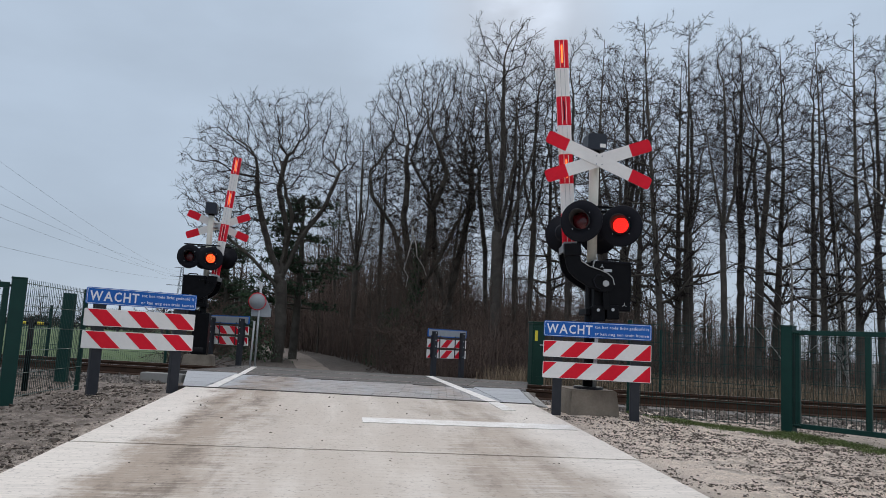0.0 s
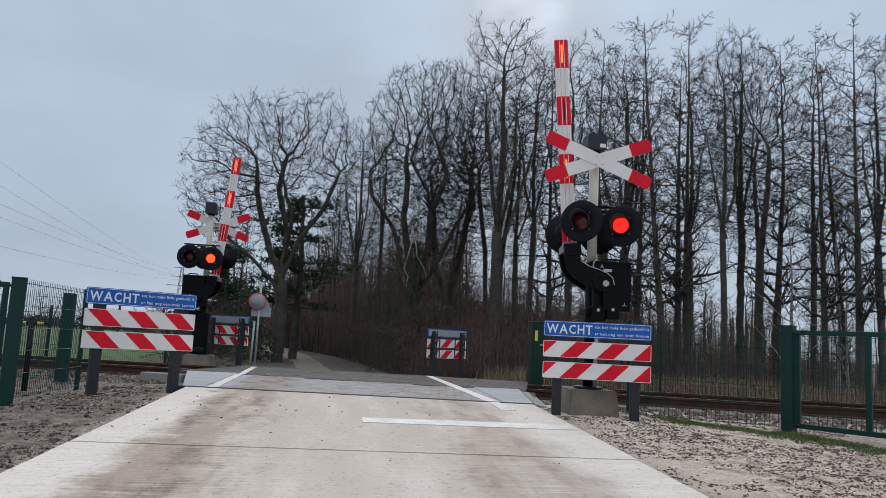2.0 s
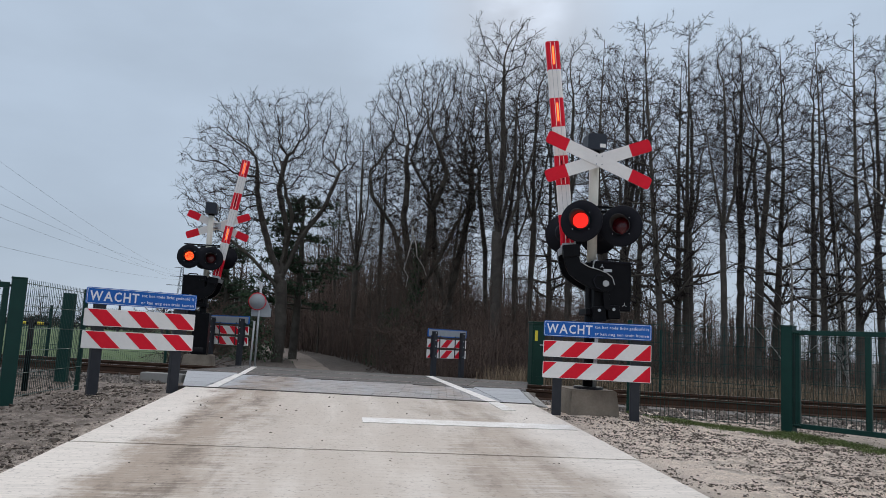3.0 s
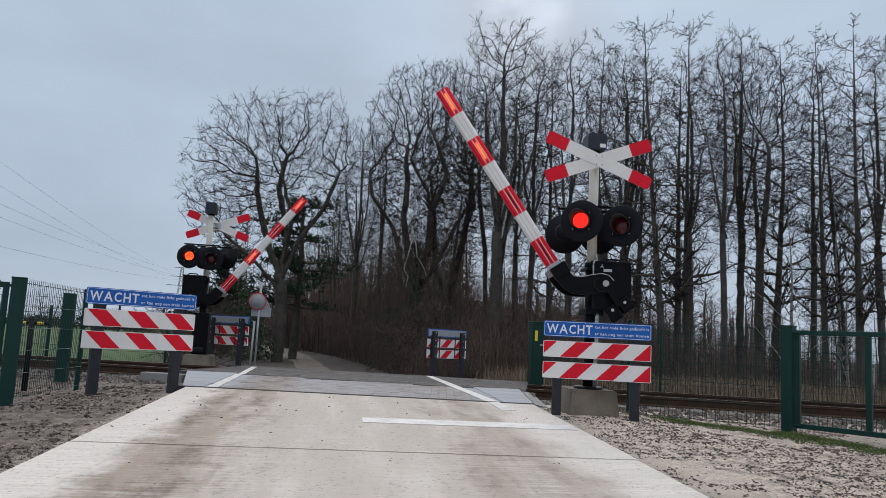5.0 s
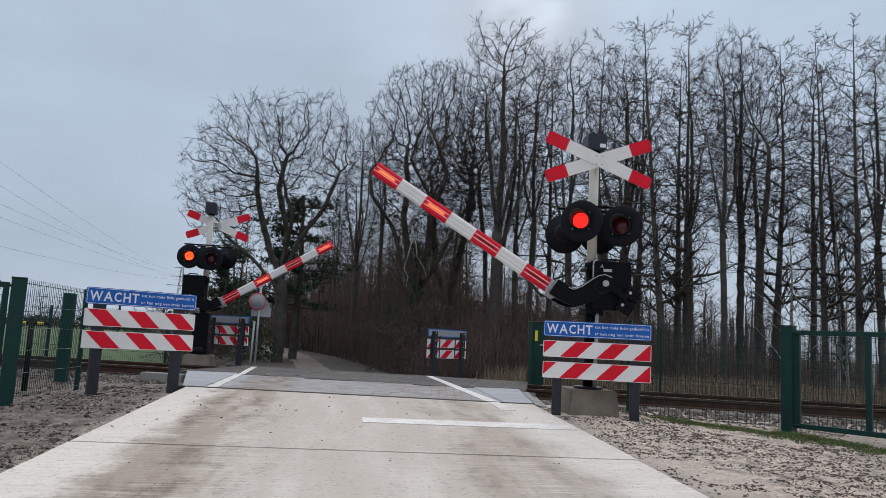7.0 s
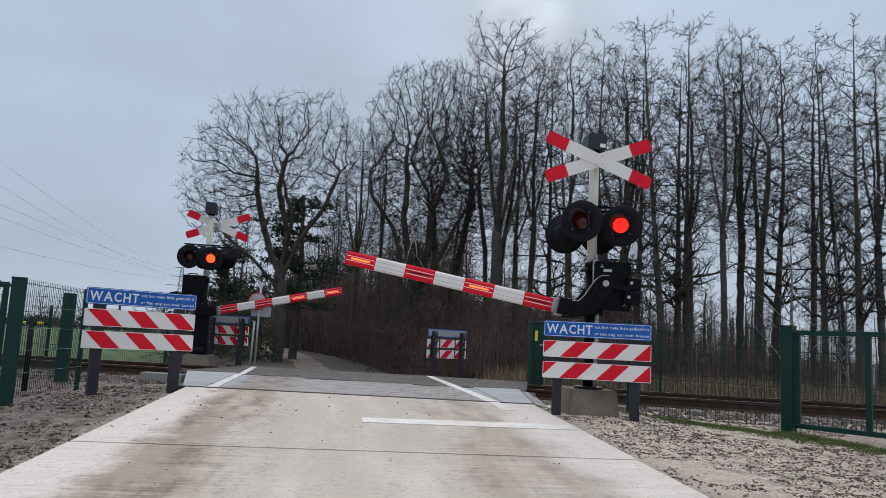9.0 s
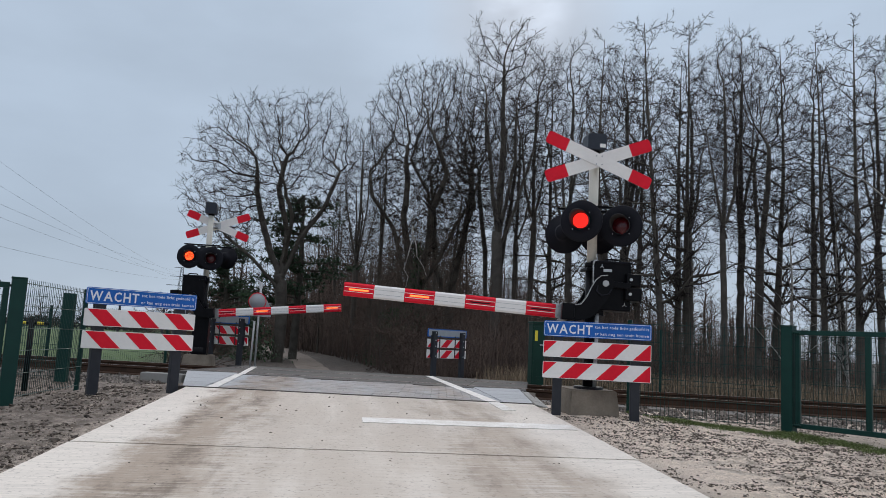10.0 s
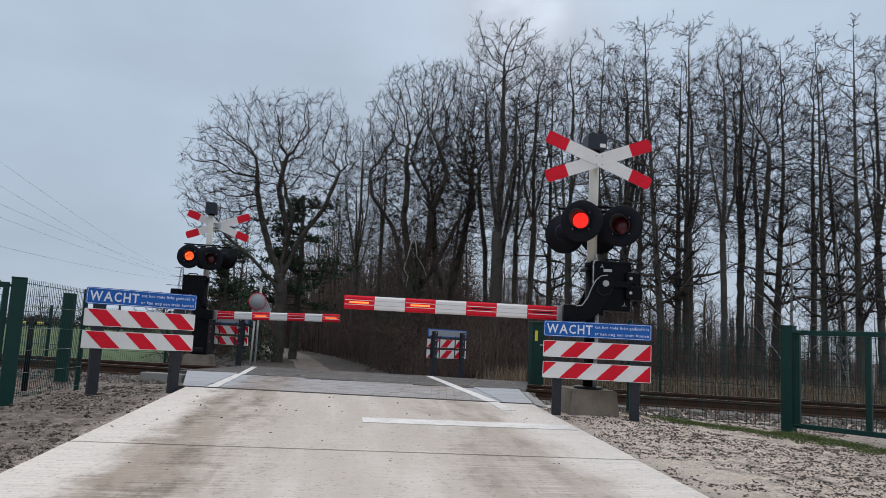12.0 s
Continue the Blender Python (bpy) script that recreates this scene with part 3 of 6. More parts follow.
# ---- signs ----
def warning_board(at, mirror, label, back=False, wide=1.32):
    """Two posts with two red and white boards and a blue plate above."""
    t = thing("warning_board", at, label, "road sign", "warning boards at the crossing")
    W = wide
    for x in (-0.36 * W, 0.36 * W):
        bm = bmesh.new()
        box(bm, (x - 0.058, 0.012, -0.35), (x + 0.058, 0.105, 1.10), 0.008)
        p = part("post", bm, M_POSTBLACK, t)
        if back:
            for z in (1.06, 0.88, 0.74, 0.50):
                b2 = bmesh.new()
                rod(b2, (x, 0.104, z), (x, 0.113, z), 0.014, n=8)
                part("bolt", b2, M_GALV, p)
    for z in (0.55, 0.81):
        bm = bmesh.new()
        prism(bm, rounded(W, 0.203, 0.012), -0.012, 0.012, 0.0)
        bmesh.ops.translate(bm, verts=bm.verts[:], vec=(0, 0, z))
        plank = part("board", bm, M_WHITE, t)
        # slanting red stripes, proud of the plate on both faces
        h, lim = 0.190, W / 2 - 0.008
        lean = (-0.149 if mirror else 0.149) * W
        for k in range(-1, 4):
            xc = ((-0.325 if mirror else -0.188) + 0.338 * k) * W
            quad = [(xc - 0.08 * W - lean / 2, -h / 2), (xc + 0.08 * W - lean / 2, -h / 2), (xc + 0.08 * W + lean / 2, h / 2), (xc - 0.08 * W + lean / 2, h / 2)]
            quad = clip_x(quad, -lim, lim)
            if len(quad) < 3:
                continue
            bm = bmesh.new()
            prism(bm, [(x, zz + z) for x, zz in quad], -0.0135, 0.0135)
            part("stripe", bm, M_RED, plank)
    bm = bmesh.new()
    prism(bm, rounded(W, 0.195, 0.022), -0.010, 0.010)
    bmesh.ops.translate(bm, verts=bm.verts[:], vec=(0, 0, 1.062))
    plate = part("plate", bm, M_BLUE, t, "blue plate with white lettering")
    bm = bmesh.new()
    ring_o, ring_i = rounded(W - 0.016, 0.179, 0.018), rounded(W - 0.026, 0.169, 0.015)
    n = len(ring_o)
    for y in (-0.0115,):
        vo = [bm.verts.new((x, y, z + 1.062)) for x, z in ring_o]
        vi = [bm.verts.new((x, y, z + 1.062)) for x, z in ring_i]
        vo2 = [bm.verts.new((x, y + 0.002, z + 1.062)) for x, z in ring_o]
        for i in range(n):
            j = (i + 1) % n
            bm.faces.new((vo[i], vo[j], vi[j], vi[i]))
            bm.faces.new((vo2[i], vo2[j], vo[j], vo[i]))
    part("border", bm, M_TEXT, plate)
    for letter, x0, x1 in (("W", -0.472, -0.362), ("A", -0.354, -0.274), ("C", -0.263, -0.200), ("H", -0.183, -0.120), ("T", -0.107, -0.045)):
        lettering(letter, plate, M_TEXT, x0 * W, x1 * W, 1.004, 1.120, -0.0105, 0.020)
    lettering("tot het rode licht gedoofd is", plate, M_TEXT, -0.022 * W, 0.474 * W, 1.072, 1.122, -0.0105, 0.006, 1.12)
    lettering("er kan nog een trein komen", plate, M_TEXT, -0.022 * W, 0.474 * W, 0.990, 1.038, -0.0105, 0.006, 1.12)
    if back:
        bm = bmesh.new()
        prism(bm, [(x, z + 1.062) for x, z in rounded(W - 0.05, 0.155, 0.01)], 0.011, 0.016)
        part("backing", bm, M_SIGNBACK, plate, "bare grey back of the plate")
    for x in (-0.42 * W, -0.2 * W, 0.2 * W, 0.42 * W):
        b2 = bmesh.new()
        box(b2, (x - 0.012, 0.0125, 0.46), (x + 0.012, 0.028, 1.0), 0.003)
        part("clamp", b2, M_POSTBLACK, t)
    return t


def clip_x(poly, lo, hi):
    for bound, keep in ((lo, 1), (hi, -1)):
        out = []
        for (x0, z0), (x1, z1) in zip(poly, poly[1:] + poly[:1]):
            a, b = (x0 - bound) * keep, (x1 - bound) * keep
            if a >= 0:
                out.append((x0, z0))
            if (a >= 0) != (b >= 0):
                s = a / (a - b)
                out.append((x0 + (x1 - x0) * s, z0 + (z1 - z0) * s))
        poly = out
        if len(poly) < 3:
            return []
    return poly


SMALL = Matrix.Scale(0.928, 4)
warning_board(pose(2.80, 8.21, -0.035, 0, 0, -15) @ Matrix.Scale(0.90, 4), False, "blue warning plate over red and white striped boards on black posts")
warning_board(pose(-2.40, 9.32, -0.005, 0, 0, 33) @ Matrix.Scale(0.972, 4), True, "muddy blue warning plate over striped boards beside the concrete road")
warning_board(pose(2.33, 17.3, -0.09, 0, 0, 216) @ SMALL, True, "warning board beyond the track seen from its grey back", True)
warning_board(pose(-2.66, 17.75, -0.03, 0, 0, 145) @ SMALL, False, "striped board seen from its back beside the far signal", True)


# ---- signals with half barriers ----
def light_head(parent, at, lit):
    """Round black backplate with a hooded red lamp; the lit array slides up to the lens to show."""
    bm = bmesh.new()
    lathe(bm, [(0.001, 0.0), (0.115, 0.0), (0.12, -0.006), (0.234, 0.008), (0.244, 0.014), (0.244, 0.024), (0.12, 0.030), (0.10, 0.15), (0.07, 0.19), (0.001, 0.195)], 36)
    head = part("light_head", bm, M_BLACKMATT, parent, "round black backplate with a red lamp", at)
    # hood over the lens: open tube, longer at the top
    bm = bmesh.new()
    n = 28
    rings = [[], [], [], []]
    for i in range(n + 1):
        a = radians(-50 + 320 * i / n)
        ln = 0.06 + 0.16 * max(0.0, math.cos(a - radians(115)) * 0.6 + 0.4)
        for k, (r, y) in enumerate(((0.104, 0.0), (0.108, -ln), (0.102, -ln), (0.099, 0.0))):
            rings[k].append(bm.verts.new((r * math.cos(a), y, r * math.sin(a))))
    for p, q in zip(rings, rings[1:]):
        for i in range(n):
            bm.faces.new((p[i], p[i + 1], q[i + 1], q[i])).smooth = True
    part("hood", bm, M_HOOD, head)
    bm = bmesh.new()
    lathe(bm, [(0.001, -0.022), (0.05, -0.019), (0.085, -0.011), (0.097, -0.002)], 28)
    part("lens", bm, M_LENSOFF, head, "dark red lens")
    bm = bmesh.new()
    for ring, count in ((0.0, 1), (0.022, 6), (0.043, 12), (0.062, 18), (0.079, 24)):
        for i in range(count):
            a = 2 * math.pi * i / max(1, count) + ring * 40
            c = Vector((ring * math.cos(a), 0, ring * math.sin(a)))
            rod(bm, c + Vector((0, 0.004, 0)), c + Vector((0, -0.003 - 0.001 * (1 - ring / 0.08), 0)), 0.0088, 0.0072, 7)
    before = len(bm.faces)
    rod(bm, (0, 0.006, 0), (0, -0.001, 0), 0.090, 0.088, 24)
    bm.faces.ensure_lookup_table()
    for f in bm.faces[before:]:
        f.material_index = 1
    led = part("led_array", bm, [lit, M_LEDBASE], head, "glowing red light-emitting diodes")
    bm = bmesh.new()
    for i in range(4):
        a = radians(45 + 90 * i)
        rod(bm, (0.135 * math.cos(a), -0.003, 0.135 * math.sin(a)), (0.135 * math.cos(a), -0.010, 0.135 * math.sin(a)), 0.006, n=6)
    part("screws", bm, M_GALV, head)
    return led


def cross_board(parent, angle, y, centre):
    L_, w = 1.36, 0.150
    bm = bmesh.new()
    prism(bm, rounded(L_, w, 0.035), y - 0.004, y + 0.004)
    bmesh.ops.rotate(bm, verts=bm.verts[:], cent=(0, 0, 0), matrix=Matrix.Rotation(-angle, 3, "Y"))
    b = part("cross_arm", bm, M_WHITE, parent)
    b.matrix_basis = pose(centre[0], 0, centre[1])
    for s in (-1, 1):
        bm = bmesh.new()
        pts = rounded(L_ + 0.002, w + 0.002, 0.035)
        cut = clip_x(pts, 0.415, 9) if s > 0 else clip_x(pts, -9, -0.415)
        prism(bm, cut, y - 0.0055, y + 0.0055)
        bmesh.ops.rotate(bm, verts=bm.verts[:], cent=(0, 0, 0), matrix=Matrix.Rotation(-angle, 3, "Y"))
        part("red_end", bm, M_RED, b)
    return b


ARM_DROP, ARM_ROOT, ARM_TIP = -0.360, -0.46, -3.024


def chaikin(pts, rounds=2):
    """Cuts the corners of a closed outline so that it runs in a smooth bend."""
    for _ in range(rounds):
        out = []
        for (x0, z0), (x1, z1) in zip(pts, pts[1:] + pts[:1]):
            out += [(0.75 * x0 + 0.25 * x1, 0.75 * z0 + 0.25 * z1), (0.25 * x0 + 0.75 * x1, 0.25 * z0 + 0.75 * z1)]
        pts = out
    return pts


def tube8(bm, outline, x0, x1, grow_by=1.0):
    """A length of the eight-sided boom."""
    a = [bm.verts.new((x0, y * grow_by, ARM_DROP + z * grow_by)) for y, z in outline]
    b = [bm.verts.new((x1, y * grow_by, ARM_DROP + z * grow_by)) for y, z in outline]
    for i in range(8):
        bm.faces.new((a[i], a[(i + 1) % 8], b[(i + 1) % 8], b[i]))
    bm.faces.new(a[::-1]); bm.faces.new(b)
    bmesh.ops.recalc_face_normals(bm, faces=bm.faces[:])
    return bm


def barrier_arm(parent):
    """The striped boom between two bent cranks, with its counterweights; origin on the pivot's axis. Returns the arm and its lamps by red band from the tip."""
    h = 0.079
    outline = [(-0.025, -h), (0.025, -h), (0.04, -h + 0.02), (0.04, h - 0.02), (0.025, h), (-0.025, h), (-0.04, h - 0.02), (-0.04, -h + 0.02)]
    arm = part("barrier_arm", tube8(bmesh.new(), outline, ARM_ROOT, ARM_TIP), M_WHITE, parent, "red and white striped boom with red lamps")
    lamps = []
    band = 0.360
    for k in range(4):
        x0 = ARM_TIP - 0.002 + k * 2 * band
        x1 = x0 + band
        part("red_band", tube8(bmesh.new(), outline, x0, x1, 1.02), M_RED, arm)
        # pale groove edges that frame the dark lamp slot
        bm = bmesh.new()
        for dz in (-0.026, 0.026):
            for y in (-1, 1):
                box(bm, (x0 + 0.01, y * 0.0415 - 0.002, ARM_DROP + dz - 0.0035), (x1 - 0.01, y * 0.0415 + 0.002, ARM_DROP + dz + 0.0035))
        part("groove", bm, M_WHITE, arm, "thin pale groove lines")
        bm = bmesh.new()
        for y in (-1, 1):
            box(bm, (x0 + 0.06, y * 0.0405 - 0.002, ARM_DROP - 0.007), (x1 - 0.06, y * 0.0405 + 0.002, ARM_DROP + 0.007))
        part("lamp_slot", bm, M_BLACKMATT, arm, "dark slot for the lamp")
        if k < 3:
            bm = bmesh.new()
            box(bm, (x0 + 0.065, -0.0395, ARM_DROP - 0.010), (x1 - 0.065, 0.0395, ARM_DROP + 0.010), 0.003)
            lamps.append(part("lamp_strip", bm, M_STRIPLIT, arm, "glowing red lamp strip"))
        if k < 3:
            bm = bmesh.new()
            for dz in (-0.026, 0.026):
                for y in (-1, 1):
                    box(bm, (x1 + 0.004, y * 0.0402 - 0.001, ARM_DROP + dz - 0.002), (x1 + band - 0.004, y * 0.0402 + 0.001, ARM_DROP + dz + 0.002))
            part("seam", bm, M_GALVDULL, arm, "fine grey seam along the white band")
    # galvanised yoke that holds the boom's root between the cranks
    bm = bmesh.new()
    for y in (-0.052, 0.052):
        prism(bm, [(-0.52, ARM_DROP - 0.075), (-0.40, ARM_DROP - 0.095), (-0.36, ARM_DROP + 0.095), (-0.44, ARM_DROP + 0.095), (-0.52, ARM_DROP + 0.075)], y - 0.006, y + 0.006)
    box(bm, (-0.47, -0.20, ARM_DROP + 0.080), (-0.39, 0.20, ARM_DROP + 0.092), 0.003)
    box(bm, (-0.47, -0.20, ARM_DROP - 0.100), (-0.39, 0.20, ARM_DROP - 0.086), 0.003)
    box(bm, (-0.56, -0.050, ARM_DROP + 0.078), (-0.44, 0.050, ARM_DROP + 0.088), 0.003)
    yoke = part("yoke", bm, M_GALV, arm, "galvanised boom yoke")
    for x, z in ((-0.49, -0.05), (-0.49, 0.05), (-0.42, -0.06), (-0.42, 0.06)):
        bm = bmesh.new()
        rod(bm, (x, -0.064, ARM_DROP + z), (x, 0.064, ARM_DROP + z), 0.010, n=6)
        part("bolt", bm, M_GALVDULL, yoke)
    # two bent cranks, one on each side of the drive
    bend = [(-0.46, -0.455), (-0.46, -0.285), (-0.40, -0.275), (-0.27, -0.262), (-0.20, -0.165), (-0.15, -0.03), (-0.09, 0.075), (0.0, 0.105), (0.085, 0.075), (0.105, 0.0), (0.085, -0.09), (0.02, -0.215), (-0.08, -0.36), (-0.17, -0.43), (-0.30, -0.455)]
    smooth_bend = bend[:2] + chaikin(bend)[6:]
    for y0, y1 in ((-0.255, -0.195), (0.17, 0.23)):
        bm = bmesh.new()
        prism(bm, smooth_bend, y0, y1)
        bmesh.ops.bevel(bm, geom=[e for e in bm.edges if abs(e.verts[0].co.y - e.verts[1].co.y) < 1e-6], offset=0.008, segments=2, affect="EDGES")
        crank = part("crank", bm, M_BLACK, arm, "black bent crank")
        bm = bmesh.new()
        box(bm, (-0.475, min(y0 + 0.01, y1 - 0.01) - 0.03, ARM_DROP - 0.10), (-0.33, max(y0, y1) + 0.02, ARM_DROP + 0.095), 0.010)
        part("end_box", bm, M_BLACK, crank)
        bm = bmesh.new()
        ye = y0 - 0.02 if y0 < 0 else y1
        rod(bm, (0, ye, 0), (0, ye + 0.02, 0), 0.036, 0.036, n=16)
        part("pivot_bolt", bm, M_GALVDULL, crank)
    # thin grey rod traced along the front crank's bent edge
    bm = bmesh.new()
    tube_path(bm, [(0.02, -0.262, 0.098), (-0.06, -0.262, 0.083), (-0.115, -0.262, 0.03), (-0.16, -0.262, -0.06), (-0.205, -0.262, -0.18), (-0.265, -0.262, -0.265), (-0.33, -0.262, -0.276), (-0.45, -0.262, -0.282)], 0.005, 6)
    part("cable", bm, M_GALVDULL, arm, "thin grey rod along the edge of the crank")
    bm = bmesh.new()
    tube_path(bm, [(-0.09, -0.265, -0.03), (-0.10, -0.28, -0.10), (-0.04, -0.285, -0.145), (0.04, -0.28, -0.12), (0.07, -0.265, -0.06)], 0.008, 6)
    part("cable_loop", bm, M_BLACKMATT, arm, "black cable loop by the pivot")
    # counterweights behind the pivot
    for y in (-0.235, 0.175):
        bm = bmesh.new()
        box(bm, (0.06, y, -0.035), (0.30, y + 0.035, 0.035), 0.006)
        part("counterweight_arm", bm, M_BLACK, arm)
    for z0, z1, x1 in ((0.008, 0.150, 0.415), (-0.165, -0.012, 0.435)):
        bm = bmesh.new()
        box(bm, (0.25, -0.20, z0), (x1, 0.20, z1), 0.014)
        cw = part("counterweight", bm, M_BLACK, arm, "black counterweight block")
        bm = bmesh.new()
        rod(bm, (0.30, -0.21, (z0 + z1) / 2), (0.30, -0.195, (z0 + z1) / 2), 0.018, n=12)
        part("bolt", bm, M_GALV, cw)
    return arm, lamps


def signal(at, shift, lit, label, pivot, cross_at, bell):
    """One side's post: mast with crossed boards, four lamps and the barrier drive."""
    t = thing("crossing_signal", at, label, "railway signal", "signals with half barriers")
    bm = bmesh.new()
    rod(bm, (0, 0, 0.10), (0, 0, 1.72), 0.068, n=20)
    rod(bm, (0, 0, 0.10), (0, 0, 0.28), 0.17, n=20)
    part("mast_foot", bm, M_BLACK, t, "black lower mast")
    bm = bmesh.new()
    rod(bm, (0, 0, 1.70), (0, 0, bell[0] + 0.01), 0.058, n=24)
    part("mast", bm, M_MAST, t, "cream upper mast")
    bm = bmesh.new()
    rod(bm, (0, 0, 1.66), (0, 0, 1.72), 0.082, n=20)
    part("collar", bm, M_BLACK, t)
    bm = bmesh.new()
    rod(bm, (0, 0, bell[0] - 0.03), (0, 0, bell[0] + 0.01), 0.066, n=20)
    part("collar", bm, M_BLACK, t)
    # bell box on the top
    bm = bmesh.new()
    lo_, hi_ = bell
    prism(bm, [(-0.10, lo_), (0.10, lo_), (0.115, lo_ + 0.03), (0.115, hi_ - 0.02), (0.09, hi_), (-0.09, hi_), (-0.115, hi_ - 0.02), (-0.115, lo_ + 0.03)], -0.11, 0.13, 0.008)
    bx = part("bell_box", bm, M_BELL, t, "dark blue-grey bell box on the mast top")
    bm = bmesh.new()
    box(bm, (0.03, -0.113, lo_ + 0.03), (0.10, -0.109, lo_ + 0.075))
    part("label_plate", bm, M_WHITE, bx)
    cx_, cz_ = cross_at
    cross_board(t, radians(-21), -0.160, cross_at)
    cross_board(t, radians(21), -0.150, cross_at)
    bm = bmesh.new()
    box(bm, (cx_ - 0.06, -0.144, cz_ - 0.07), (cx_ + 0.06, -0.126, cz_ + 0.07), 0.006)
    for dz in (-0.045, 0.045):
        rod(bm, (cx_, -0.13, cz_ + dz), (0, 0, cz_ + dz), 0.02, n=8)
    b = part("cross_bracket", bm, M_GALV, t)
    bm = bmesh.new()
    for dx in (-0.035, 0.035):
        for dz in (-0.05, 0.05):
            rod(bm, (cx_ + dx, -0.172, cz_ + dz), (cx_ + dx, -0.150, cz_ + dz), 0.009, n=8)
    part("cross_bolts", bm, M_GALVDULL, t)
    # lamps: a pair on each face, carried by a crossbar
    leds = {"L": [], "R": []}
    bm = bmesh.new()
    box(bm, (-0.36 + shift, -0.17, 2.36), (0.36 + shift, -0.12, 2.385), 0.004)
    box(bm, (-0.36 - shift, 0.12, 2.36), (0.36 - shift, 0.17, 2.385), 0.004)
    box(bm, (-0.03, -0.17, 2.20), (0.03, 0.17, 2.24), 0.004)
    part("crossbar", bm, M_BLACK, t)
    for face in (-1, 1):
        for s in (-1, 1):
            x = shift * -face + s * (0.240 if face < 0 else 0.215) - (0.028 if face < 0 else 0.0)
            at_head = pose(x, face * 0.27, (2.16 if face < 0 else 2.10) - 0.012 * s * -face, 0, 0, -29 if face < 0 else (154 if shift > 0 else 186))
            led = light_head(t, at_head, lit)
            left_hand = (s < 0) if face < 0 else (s > 0)
            leds["L" if left_hand else "R"].append(led)
    # drive housing
    bm = bmesh.new()
    box(bm, (-0.02, -0.17, 1.16), (0.43, 0.15, 1.73), 0.018)
    hs = part("drive_housing", bm, M_BLACK, t, "black barrier drive housing")
    bm = bmesh.new()
    box(bm, (-0.03, -0.18, 1.715), (0.44, 0.16, 1.74), 0.01)
    part("housing_lid", bm, M_BLACKMATT, hs)
    bm = bmesh.new()
    box(bm, (0.09, -0.174, 1.61), (0.19, -0.170, 1.643))
    part("label_plate", bm, M_GALV, hs)
    for cx, cz in ((0.07, 1.67), (0.35, 1.235)):
        bm = bmesh.new()
        for k in range(3):
            a = radians(90 + 120 * k)
            rod(bm, (cx, -0.173, cz), (cx + 0.028 * math.cos(a), -0.173, cz + 0.028 * math.sin(a)), 0.004, n=5)
        part("lock", bm, M_GALV, hs, "three-armed lock")
    bm = bmesh.new()
    tube_path(bm, [(0.16, 0, 1.745), (0.18, 0, 1.775), (0.34, 0, 1.775), (0.36, 0, 1.745)], 0.012, 8)
    part("lid_handle", bm, M_BLACK, hs)
    bm = bmesh.new()
    box(bm, (-0.09, -0.12, 1.10), (0.12, 0.16, 1.18), 0.01)
    part("bracket", bm, M_BLACK, t)
    bm = bmesh.new()
    box(bm, (-0.09, -0.12, 1.62), (0.10, 0.16, 1.66), 0.01)
    part("bracket", bm, M_BLACK, t)
    bm = bmesh.new()
    tube_path(bm, [(0.05, -0.1, 1.12), (0.03, -0.15, 1.04), (0.03, -0.15, 0.92), (0.05, -0.1, 0.84), (0.05, -0.06, 0.2)], 0.022, 10)
    tube_path(bm, [(0.04, -0.15, 1.735), (-0.03, -0.19, 1.73), (-0.04, -0.19, 1.68), (-0.035, -0.185, 1.5), (-0.03, -0.185, 1.42)], 0.009, 8)
    part("cable_conduit", bm, M_GALVDULL, t, "grey cable conduit")
    # black skirt box round the mast foot
    bm = bmesh.new()
    box(bm, (-0.16, -0.13, 0.14), (0.16, 0.14, 0.98), 0.02)
    part("mast_skirt", bm, M_BLACK, t) if shift < 0 else bm.free()
    arm, strips = barrier_arm(t)
    arm.matrix_basis = pose(*pivot)
    return t, arm, leds, strips


def base_block(at, label):
    bm = bmesh.new()
    box(bm, (-0.30, -0.42, -0.35), (0.33, 0.42, 0.14), 0.0)
    for v in bm.verts:
        if v.co.z > 0:
            v.co.x *= 0.86
            v.co.y *= 0.86
    bmesh.ops.bevel(bm, geom=bm.edges[:], offset=0.015, segments=2, affect="EDGES")
    ob = part("foundation_block", bm, M_CONCBLOCK, None, "", at)
    tagged(ob, label, "concrete block", "signal foundations")


NEAR_AT = pose(2.835, 8.58, 0.0)
FAR_AT = pose(-3.135, 17.1, 0.02, 0, 0, 180) @ Matrix.Scale(1.064, 4)
NEAR_PIVOT, FAR_PIVOT = (0.127, 0.0, 1.466), (0.215, 0.0, 1.30)
NEAR_SIGNAL, NEAR_ARM, NEAR_LEDS, NEAR_STRIPS = signal(NEAR_AT, 0.04, M_LEDLIT, "signal mast with crossed red and white boards and a half barrier", NEAR_PIVOT, (0.005, 2.932), (3.075, 3.275))
FAR_SIGNAL, FAR_ARM, FAR_LEDS, FAR_STRIPS = signal(FAR_AT, -0.10, M_LEDLITFAR, "far signal mast seen from behind with a half barrier", FAR_PIVOT, (-0.129, 2.83), (3.04, 3.28))
base_block(pose(2.82, 8.72, 0.11), "weathered concrete block under the signal mast")
base_block(pose(-3.135, 17.1, 0.02), "pale concrete block under the far signal mast")


# ---- fences, cabinet and small fixtures ----
def post(t, x, y, z0, z1, size=(0.06, 0.06), material=None, name="post"):
    bm = bmesh.new()
    box(bm, (x - size[0] / 2, y - size[1] / 2, z0), (x + size[0] / 2, y + size[1] / 2, z1), 0.005)
    return part(name, bm, material or M_GREEN, t)


